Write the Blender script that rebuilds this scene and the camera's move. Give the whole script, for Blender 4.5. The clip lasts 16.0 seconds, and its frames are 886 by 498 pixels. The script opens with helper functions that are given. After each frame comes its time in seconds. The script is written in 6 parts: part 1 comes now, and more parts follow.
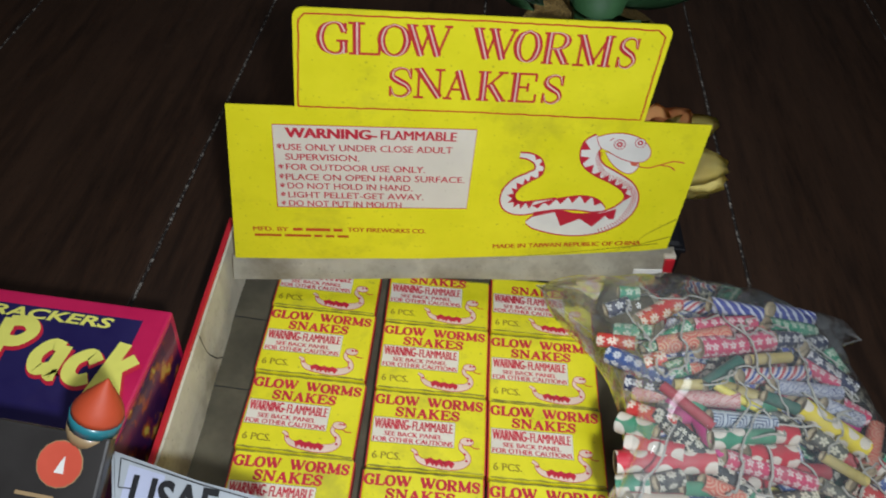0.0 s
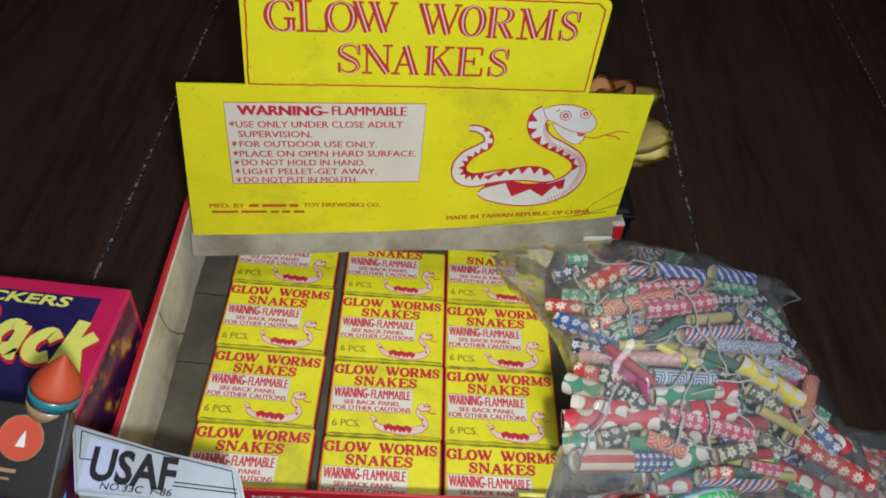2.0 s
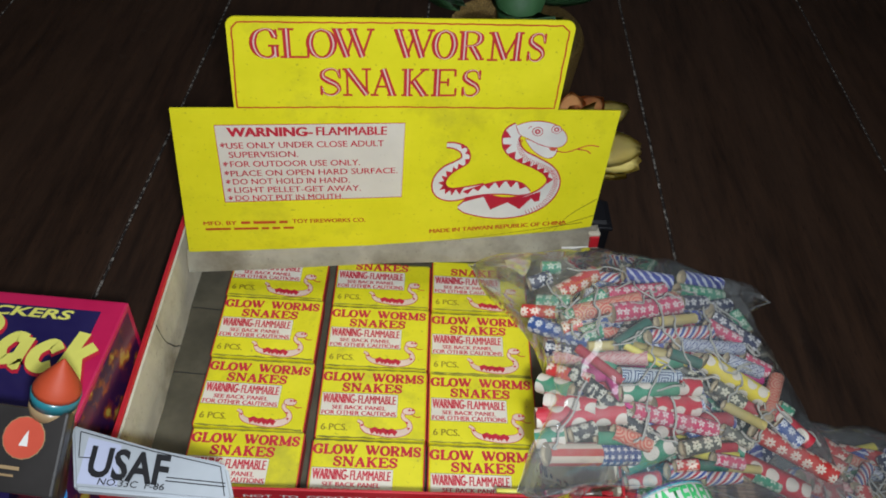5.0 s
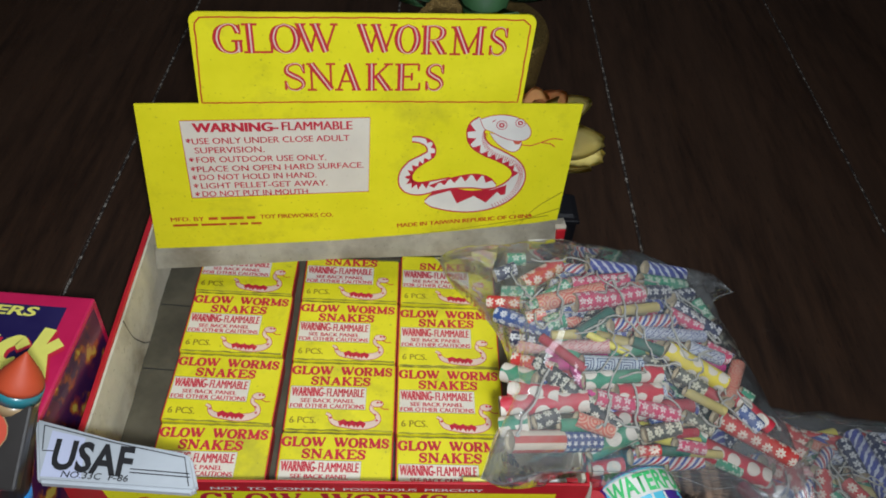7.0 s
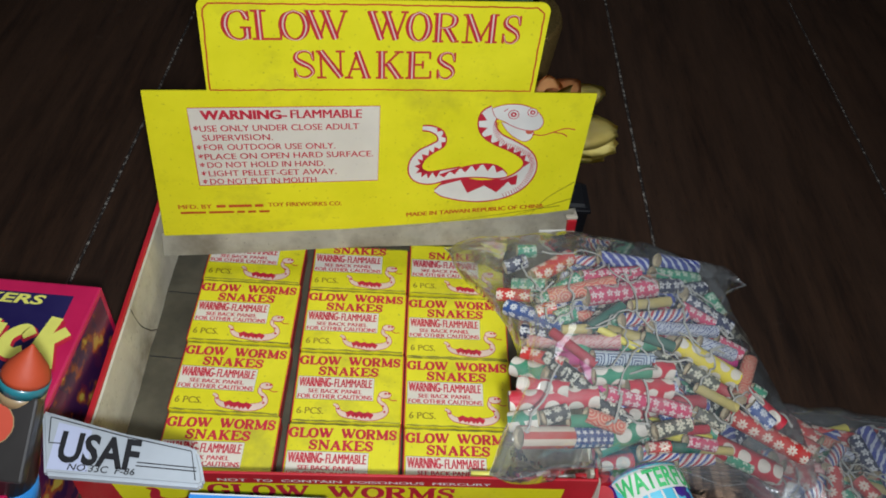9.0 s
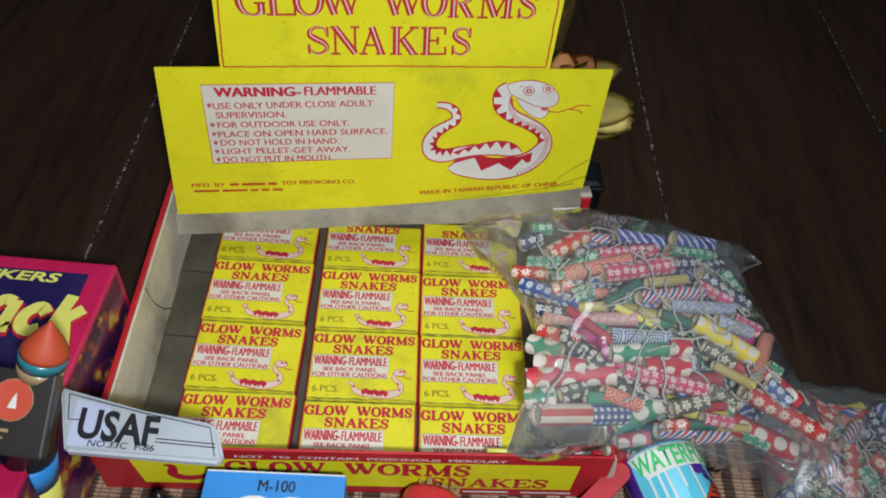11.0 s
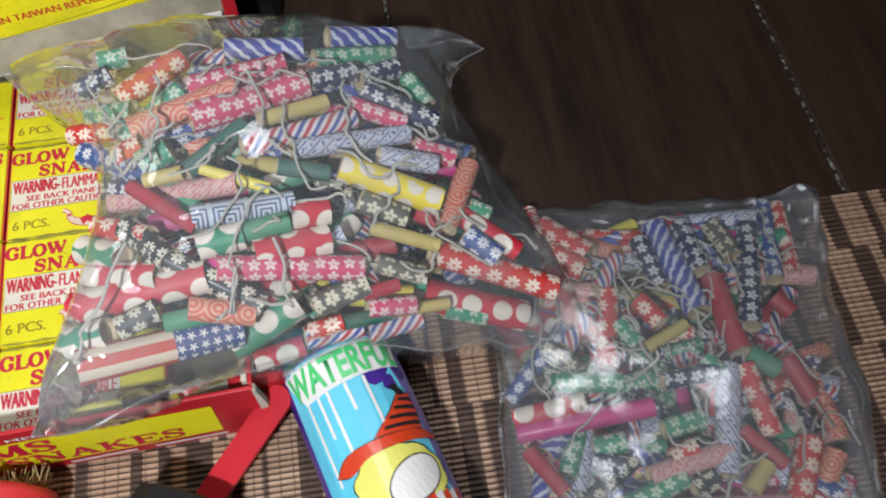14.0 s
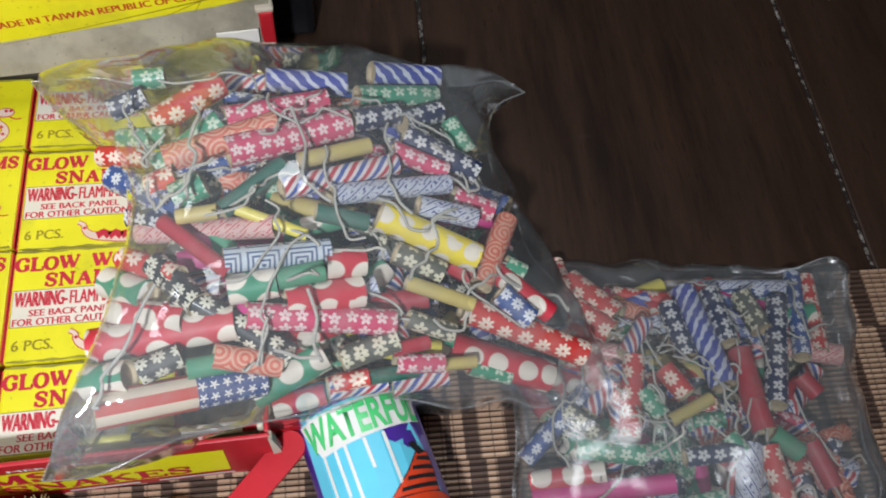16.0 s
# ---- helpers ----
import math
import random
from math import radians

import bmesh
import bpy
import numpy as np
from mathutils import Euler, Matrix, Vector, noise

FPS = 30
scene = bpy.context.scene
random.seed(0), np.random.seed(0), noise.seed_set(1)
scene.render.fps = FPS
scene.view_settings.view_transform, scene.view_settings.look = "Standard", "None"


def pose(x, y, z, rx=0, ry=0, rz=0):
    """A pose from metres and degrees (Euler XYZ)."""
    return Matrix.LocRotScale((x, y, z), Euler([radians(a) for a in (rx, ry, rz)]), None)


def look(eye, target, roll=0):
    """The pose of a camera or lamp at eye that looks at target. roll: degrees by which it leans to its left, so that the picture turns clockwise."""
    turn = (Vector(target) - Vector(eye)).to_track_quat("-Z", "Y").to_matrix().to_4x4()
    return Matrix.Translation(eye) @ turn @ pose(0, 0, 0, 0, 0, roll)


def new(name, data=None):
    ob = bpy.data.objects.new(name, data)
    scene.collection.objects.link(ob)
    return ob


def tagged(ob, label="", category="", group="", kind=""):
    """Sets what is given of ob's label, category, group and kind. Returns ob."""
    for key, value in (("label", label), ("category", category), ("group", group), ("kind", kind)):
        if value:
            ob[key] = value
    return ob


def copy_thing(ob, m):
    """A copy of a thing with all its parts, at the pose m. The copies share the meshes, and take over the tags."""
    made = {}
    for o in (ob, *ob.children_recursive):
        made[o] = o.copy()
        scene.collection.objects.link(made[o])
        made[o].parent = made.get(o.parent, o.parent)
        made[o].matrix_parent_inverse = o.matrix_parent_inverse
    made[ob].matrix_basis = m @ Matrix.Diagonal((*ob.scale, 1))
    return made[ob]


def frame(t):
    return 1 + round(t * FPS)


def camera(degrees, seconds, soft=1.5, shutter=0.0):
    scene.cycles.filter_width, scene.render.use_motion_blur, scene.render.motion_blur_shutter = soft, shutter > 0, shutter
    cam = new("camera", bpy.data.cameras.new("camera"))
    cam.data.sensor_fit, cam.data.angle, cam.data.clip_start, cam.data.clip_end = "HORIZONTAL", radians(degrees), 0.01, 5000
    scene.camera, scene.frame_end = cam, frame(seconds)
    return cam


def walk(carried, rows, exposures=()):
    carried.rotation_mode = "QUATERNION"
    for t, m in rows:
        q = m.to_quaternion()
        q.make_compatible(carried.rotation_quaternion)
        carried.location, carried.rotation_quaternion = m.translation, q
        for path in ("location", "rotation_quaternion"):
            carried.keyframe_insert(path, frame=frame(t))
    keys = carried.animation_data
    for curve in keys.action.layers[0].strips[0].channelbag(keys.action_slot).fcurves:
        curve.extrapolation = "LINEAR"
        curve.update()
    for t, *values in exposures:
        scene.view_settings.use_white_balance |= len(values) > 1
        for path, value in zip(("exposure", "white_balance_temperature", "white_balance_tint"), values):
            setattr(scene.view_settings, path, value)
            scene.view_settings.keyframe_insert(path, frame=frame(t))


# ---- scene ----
cam = camera(57.0, 16.0, soft=1.8, shutter=0.5)
PATH = [
    (0, (0.035, -0.267, 0.422), (0.006, 1.135, -1.004), 5.6),
    (0.5, (0.042, -0.271, 0.428), (0.042, 1.099, -1.029), 5.7),
    (1, (0.037, -0.271, 0.43), (0.039, 1.084, -1.04), 5.4),
    (1.5, (0.048, -0.271, 0.433), (0.059, 1.09, -1.032), 5.6),
    (2, (0.046, -0.276, 0.43), (0.09, 1.087, -1.033), 6.4),
    (2.5, (0.042, -0.28, 0.429), (0.094, 1.079, -1.038), 7.0),
    (3, (0.048, -0.278, 0.427), (0.125, 1.078, -1.041), 7.2),
    (3.5, (0.052, -0.28, 0.429), (0.152, 1.094, -1.021), 7.7),
    (4, (0.056, -0.289, 0.441), (0.123, 1.099, -0.998), 6.2),
    (4.2, (0.057, -0.296, 0.444), (0.089, 1.117, -0.972), 5.1),
    (6.3, (0.069, -0.3, 0.444), (0.09, 1.086, -0.996), 4.2),
    (6.5, (0.069, -0.302, 0.444), (0.104, 1.089, -0.993), 4.6),
    (7, (0.072, -0.305, 0.444), (0.135, 1.104, -0.973), 5.2),
    (7.5, (0.07, -0.305, 0.445), (0.128, 1.096, -0.981), 5.6),
    (8, (0.074, -0.3, 0.441), (0.128, 1.079, -1.006), 5.3),
    (8.2, (0.074, -0.297, 0.441), (0.109, 1.077, -1.013), 4.7),
    (10.3, (0.063, -0.296, 0.452), (0.14, 1.076, -1.0), 6.6),
    (10.5, (0.064, -0.296, 0.451), (0.136, 1.066, -1.012), 6.3),
    (11, (0.065, -0.297, 0.441), (0.103, 1.044, -1.043), 5.0),
    (11.3, (0.069, -0.296, 0.422), (0.148, 1.065, -1.041), 6.4),
    (11.5, (0.121, -0.254, 0.388), (0.085, 0.971, -1.193), -0.4),
    (11.6, (0.15, -0.234, 0.368), (0.12, 0.938, -1.252), -1.8),
    (12, (0.206, -0.194, 0.353), (0.377, 0.869, -1.332), 3.8),
    (12.5, (0.233, -0.181, 0.342), (0.463, 0.782, -1.395), 7.0),
    (13, (0.228, -0.19, 0.352), (0.407, 0.737, -1.411), 5.2),
    (13.5, (0.222, -0.201, 0.353), (0.421, 0.697, -1.424), 4.2),
    (14, (0.216, -0.194, 0.337), (0.404, 0.749, -1.416), 2.4),
    (14.5, (0.196, -0.174, 0.332), (0.39, 0.776, -1.417), 5.3),
    (15, (0.186, -0.17, 0.332), (0.413, 0.784, -1.412), 8.6),
    (15.5, (0.19, -0.166, 0.334), (0.419, 0.783, -1.411), 9.2),
    (16, (0.2, -0.167, 0.339), (0.431, 0.752, -1.423), 9.8),
]
walk(cam, [(t, look(eye, target, roll)) for t, eye, target, roll in PATH],
     exposures=[(0, 0.0, 6500, 10), (10.9, 0.0, 6500, 10), (12.2, 0.36, 6700, 15), (16, 0.36, 6650, 13)])

# ---- world and lamps ----
world = bpy.data.worlds.new("room_air")
scene.world = world
world.use_nodes = True
world.node_tree.nodes["Background"].inputs["Color"].default_value = (0.9, 0.95, 1.0, 1)
world.node_tree.nodes["Background"].inputs["Strength"].default_value = 0.08


def lamp(name, eye, target, size, watts, colour, spread=math.pi):
    data = bpy.data.lights.new(name, "AREA")
    data.shape, data.size, data.energy, data.color = "DISK", size, watts, colour
    data.spread = spread
    ob = new(name, data)
    ob.matrix_world = look(eye, target)
    return ob


lamp("torch_light", (0.100, -0.350, 0.475), (0.03, 0.03, 0.07), 0.03, 1.62, (0.89, 0.97, 1.05), 2.5)
# Unseen overhead fill, added to lift the dark table and the film.
lamp("overhead_fill", (0.1, 0.2, 1.55), (0.1, 0.2, 0.0), 0.5, 5.0, (0.90, 0.97, 1.05))


# ---- materials ----
class Nodes:
    """Short-hand for building a node tree."""

    def __init__(self, name):
        self.mat = bpy.data.materials.new(name)
        self.mat.use_nodes = True
        self.tree = self.mat.node_tree
        self.bsdf = self.tree.nodes["Principled BSDF"]

    def add(self, kind, **links):
        node = self.tree.nodes.new(kind)
        for key, value in links.items():
            self.put(node, key, value)
        return node

    def put(self, node, key, value):
        names = [s.name for s in node.inputs]
        sock = node.inputs[int(key[1:])] if key[0] == "i" and key[1:].isdigit() else node.inputs[names.index(key)]
        if isinstance(value, bpy.types.NodeSocket):
            self.tree.links.new(value, sock)
        else:
            sock.default_value = value

    def math(self, op, a, b=0.0, c=0.0):
        node = self.add("ShaderNodeMath", i0=a, i1=b, i2=c)
        node.operation = op
        return node.outputs[0]

    def mix(self, fac, a, b):
        node = self.tree.nodes.new("ShaderNodeMix")
        node.data_type = "RGBA"
        for i, value in ((0, fac), (6, a), (7, b)):
            if isinstance(value, bpy.types.NodeSocket):
                self.tree.links.new(value, node.inputs[i])
            else:
                node.inputs[i].default_value = value if i == 0 else rgba(value)
        return node.outputs[2]

    def noise(self, vec, scale, detail=3.0, rough=0.55):
        return self.add("ShaderNodeTexNoise", Vector=vec, Scale=scale, Detail=detail, Roughness=rough).outputs["Fac"]

    def step(self, value, low, high):
        node = self.add("ShaderNodeMapRange", i0=value, i1=low, i2=high)
        return node.outputs[0]

    def place(self):
        """Object coordinates, shifted for each object."""
        geo = self.add("ShaderNodeTexCoord").outputs["Object"]
        rnd = self.add("ShaderNodeObjectInfo").outputs["Random"]
        shift = self.math("MULTIPLY", rnd, 7.0)
        node = self.tree.nodes.new("ShaderNodeVectorMath")
        node.operation = "ADD"
        self.tree.links.new(geo, node.inputs[0])
        comb = self.add("ShaderNodeCombineXYZ", X=shift, Y=shift, Z=shift).outputs[0]
        self.tree.links.new(comb, node.inputs[1])
        return node.outputs[0]

    def bump(self, height, strength, distance=0.0005):
        node = self.add("ShaderNodeBump", Height=height, Strength=strength, Distance=distance)
        self.put(self.bsdf, "Normal", node.outputs[0])

    def colour(self, value, rough=0.6, metal=0.0, coat=0.0):
        self.put(self.bsdf, "Base Color", value if isinstance(value, bpy.types.NodeSocket) else rgba(value))
        self.put(self.bsdf, "Roughness", rough)
        self.put(self.bsdf, "Metallic", metal)
        self.put(self.bsdf, "Coat Weight", coat)
        self.put(self.bsdf, "Coat Roughness", 0.15)


def rgba(c):
    return (c[0], c[1], c[2], 1.0)


def paper(name, col, wear=0.25, dirt=(0.16, 0.13, 0.08), rough=0.55, coat=0.0, grain=0.08, spots=0.0, cover=0.56):
    """Printed card: faint mottling, smudges of dirt, fine grain."""
    n = Nodes(name)
    p = n.place()
    mott = n.step(n.noise(p, 35.0), 0.3, 0.75)
    light = tuple(min(1.0, v * (1 + grain) + 0.01) for v in col)
    dark = tuple(v * (1 - grain * 1.6) for v in col)
    c = n.mix(mott, dark, light)
    smudge = n.math("MULTIPLY", n.step(n.noise(p, 18.0, 5.0, 0.65), cover, 0.8 if cover > 0.5 else cover + 0.2), wear)
    c = n.mix(smudge, c, dirt)
    if spots:
        fine = n.math("MULTIPLY", n.step(n.noise(p, 420.0, 2.0), 0.66, 0.74), spots)
        c = n.mix(fine, c, dirt)
    n.colour(c, rough, 0.0, coat)
    n.bump(n.noise(p, 240.0, 4.0), 0.25, 0.0004)
    return n.mat


def plain(name, col, rough=0.5, metal=0.0, coat=0.0, grain=0.12, scale=120.0):
    n = Nodes(name)
    p = n.place()
    f = n.noise(p, scale, 4.0)
    c = n.mix(f, tuple(v * (1 - grain) for v in col), tuple(min(1, v * (1 + grain)) for v in col))
    n.colour(c, rough, metal, coat)
    n.bump(f, 0.15, 0.0003)
    return n.mat


YELLOW = paper("yellow_card", (0.84, 0.765, 0.008), 0.45, (0.22, 0.19, 0.03), 0.5, 0.0, 0.05, 0.35)
BOX_YELLOW = paper("yellow_carton", (0.78, 0.70, 0.010), 0.65, (0.20, 0.18, 0.05), 0.42, 0.15, 0.07, 0.45)
RED = paper("red_card", (0.52, 0.012, 0.022), 0.25, (0.12, 0.02, 0.02), 0.42, 0.15)
INK = paper("red_ink", (0.55, 0.008, 0.034), 0.2, (0.42, 0.03, 0.03), 0.55)
ORANGE_INK = paper("orange_ink", (0.55, 0.06, 0.008), 0.2, (0.5, 0.25, 0.02), 0.55)
OLIVE_INK = paper("olive_ink", (0.30, 0.22, 0.008), 0.2, (0.5, 0.35, 0.02), 0.55)
# Olive that holds carton grime and seam shade in one colour.
SHADE_GRIME = paper("edge_shade_grime", (0.36, 0.32, 0.020), 0.8, (0.10, 0.08, 0.03), 0.7, 0.0, 0.25, 0.6, 0.45)
PINK_INK = paper("pink_ink", (0.78, 0.58, 0.48), 0.3, (0.5, 0.3, 0.1), 0.55)
PANEL = paper("cream_print", (0.74, 0.68, 0.58), 0.3, (0.45, 0.40, 0.28), 0.55, 0.0, 0.04, 0.25)
WHITE_INK = paper("white_ink", (0.80, 0.77, 0.72), 0.2, (0.5, 0.45, 0.3), 0.5)
LINER = paper("grubby_white_board", (0.66, 0.61, 0.47), 0.8, (0.25, 0.20, 0.12), 0.7, 0.0, 0.12, 0.6, 0.47)
FLAP_WHITE = paper("scuffed_white_board", (0.74, 0.69, 0.56), 0.75, (0.32, 0.26, 0.17), 0.7, 0.0, 0.12, 0.6, 0.46)
# Grimy board, its colour set darker for the shade inside the tray.
KRAFT = paper("shaded_grimy_board", (0.082, 0.070, 0.042), 0.7, (0.036, 0.031, 0.019), 0.75, 0.0, 0.2, 0.3, 0.45)
TORN = paper("torn_board_edge", (0.55, 0.48, 0.38), 0.5, (0.3, 0.25, 0.18), 0.8)
NAVY = paper("navy_print", (0.018, 0.012, 0.085), 0.2, (0.08, 0.05, 0.08), 0.3, 0.4)
MAGENTA = paper("magenta_print", (0.60, 0.012, 0.09), 0.2, (0.25, 0.02, 0.05), 0.3, 0.4)
PALE_YELLOW = paper("pale_yellow_print", (0.85, 0.80, 0.16), 0.1, (0.6, 0.5, 0.1), 0.35, 0.3)
SILVER = paper("silver_grey_card", (0.44, 0.47, 0.50), 0.25, (0.3, 0.3, 0.32), 0.35, 0.3)
SILVER_PATCH = paper("pale_blue_grey_print", (0.48, 0.51, 0.66), 0.2, (0.4, 0.4, 0.5), 0.3, 0.3)
BLACK_INK = plain("black_ink", (0.012, 0.012, 0.014), 0.45)
CHARCOAL = paper("charcoal_card", (0.030, 0.026, 0.024), 0.4, (0.12, 0.11, 0.10), 0.4, 0.3)
ORANGE = plain("orange_plastic", (0.50, 0.065, 0.020), 0.6)
TEAL = paper("teal_print", (0.02, 0.20, 0.24), 0.3, (0.2, 0.2, 0.1), 0.35, 0.3)
GOLD_BAND = paper("tan_gold_band", (0.36, 0.24, 0.12), 0.4, (0.1, 0.06, 0.03), 0.4, 0.2)
MELON = paper("coral_emblem", (0.62, 0.09, 0.05), 0.3, (0.8, 0.4, 0.25), 0.4, 0.2)
BLUE = paper("bright_blue_print", (0.035, 0.28, 0.72), 0.1, (0.1, 0.2, 0.4), 0.35, 0.3)
CYAN = paper("cyan_print", (0.12, 0.62, 0.80), 0.15, (0.3, 0.7, 0.8), 0.35, 0.3)
GREEN_INK = paper("green_print", (0.05, 0.55, 0.16), 0.2, (0.3, 0.6, 0.3), 0.4, 0.2)
LILAC = paper("lilac_print", (0.26, 0.22, 0.62), 0.2, (0.2, 0.15, 0.5), 0.35, 0.3)
VIOLET = paper("violet_print", (0.07, 0.02, 0.33), 0.2, (0.05, 0.02, 0.2), 0.35, 0.3)
RED_WRAP = paper("red_paper_wrap", (0.60, 0.028, 0.030), 0.15, (0.4, 0.05, 0.04), 0.45, 0.2)
ORANGE_RED = paper("orange_red_print", (0.72, 0.055, 0.012), 0.1, (0.5, 0.1, 0.02), 0.4, 0.3)
BLACK_WRAP = plain("glossy_black_wrap", (0.008, 0.008, 0.010), 0.42, 0.0, 0.1)
STRAW = plain("straw_fibre", (0.42, 0.33, 0.15), 0.8)
FUSE = plain("grey_fuse_cord", (0.42, 0.41, 0.36), 0.8, 0.0, 0.0, 0.3, 900.0)
CLAY = plain("tan_clay_plug", (0.44, 0.36, 0.23), 0.85, 0.0, 0.0, 0.3, 500.0)
BLACK_PLASTIC = plain("black_plastic", (0.008, 0.008, 0.010), 0.35)
# Pale, so that the unseen ceiling brightens reflections in the film.
WALL_PAINT = plain("unseen_room_paint", (0.42, 0.41, 0.40), 0.8, 0.0, 0.0, 0.1, 3.0)
ROOM_WOOD = plain("dim_floor_wood", (0.06, 0.04, 0.03), 0.6, 0.0, 0.0, 0.2, 8.0)


def art_material():
    """Busy printed side of a carton: purple, orange and yellow patches."""
    n = Nodes("busy_print")
    p = n.place()
    v = n.add("ShaderNodeTexVoronoi", Vector=p, Scale=95.0)
    a = n.step(v.outputs["Color"], 0.45, 0.6)
    w = n.noise(p, 70.0, 4.0)
    c = n.mix(n.step(w, 0.52, 0.58), (0.04, 0.012, 0.07), (0.36, 0.10, 0.02))
    c = n.mix(n.step(w, 0.60, 0.64), c, (0.60, 0.46, 0.08))
    c = n.mix(n.math("MULTIPLY", a, 0.35), c, (0.25, 0.02, 0.05))
    n.colour(c, 0.3, 0.0, 0.4)
    return n.mat


ART = art_material()


def table_wood():
    n = Nodes("dark_stained_wood")
    p = n.place()
    m = n.add("ShaderNodeMapping", Vector=p)
    m.inputs["Scale"].default_value = (14.0, 1.6, 14.0)
    v = m.outputs[0]
    grain = n.noise(v, 9.0, 8.0, 0.62)
    broad = n.noise(v, 1.6, 3.0)
    c = n.mix(n.step(grain, 0.3, 0.72), (0.0150, 0.0078, 0.0052), (0.044, 0.0215, 0.0120))
    c = n.mix(n.math("MULTIPLY", n.step(broad, 0.4, 0.7), 0.55), c, (0.050, 0.025, 0.014))
    pore = n.step(n.noise(v, 60.0, 3.0), 0.62, 0.7)
    c = n.mix(n.math("MULTIPLY", pore, 0.5), c, (0.006, 0.003, 0.002))
    scratch = n.math("MULTIPLY", n.step(n.noise(p, 45.0, 3.0), 0.72, 0.78), 0.25)
    c = n.mix(scratch, c, (0.06, 0.04, 0.03))
    n.colour(c, n.math("ADD", n.math("MULTIPLY", broad, 0.2), 0.34))
    n.put(n.bsdf, "Specular IOR Level", 0.35)
    n.bump(grain, 0.3, 0.0003)
    return n.mat


WOOD = table_wood()


def crumbs_material():
    n = Nodes("dust_in_joint")
    p = n.place()
    f = n.step(n.noise(p, 220.0, 4.0, 0.7), 0.50, 0.66)
    n.colour(n.mix(f, (0.012, 0.007, 0.005), (0.32, 0.29, 0.25)), 0.9)
    return n.mat


CRUMBS = crumbs_material()


def mat_slats():
    """Slats of the woven mat: tan and dark brown bands in shifted rows of blocks."""
    n = Nodes("woven_tan_and_brown_slats")
    p = n.add("ShaderNodeTexCoord").outputs["Object"]
    sep = n.add("ShaderNodeSeparateXYZ", Vector=p)
    row = n.math("FLOOR", n.math("DIVIDE", sep.outputs[1], 0.046))
    x = n.math("ADD", n.math("MULTIPLY", sep.outputs[0], 230.0), n.math("MULTIPLY", row, 13.7))
    coarse = n.add("ShaderNodeTexNoise", W=x, Scale=0.40, Detail=0.0)
    coarse.noise_dimensions = "1D"
    band = n.step(coarse.outputs["Fac"], 0.51, 0.53)
    fine = n.add("ShaderNodeTexWhiteNoise", Vector=n.add("ShaderNodeCombineXYZ", X=row, Y=n.math("FLOOR", n.math("MULTIPLY", sep.outputs[1], 520.0))).outputs[0])
    tan = n.mix(fine.outputs["Value"], (0.36, 0.22, 0.14), (0.52, 0.34, 0.225))
    brown = n.mix(fine.outputs["Value"], (0.065, 0.034, 0.023), (0.115, 0.066, 0.045))
    warp = n.math("PINGPONG", n.math("MULTIPLY", sep.outputs[0], 1.0), 0.0026)
    thread = n.math("MULTIPLY", n.step(warp, 0.0005, 0.0), 0.75)
    c = n.mix(band, tan, brown)
    c = n.mix(thread, c, (0.05, 0.03, 0.02))
    n.colour(c, 0.6)
    n.bump(n.noise(p, 900.0, 3.0), 0.3, 0.0002)
    return n.mat


SLATS = mat_slats()
MAT_BASE = plain("dark_mat_backing", (0.035, 0.020, 0.014), 0.8)


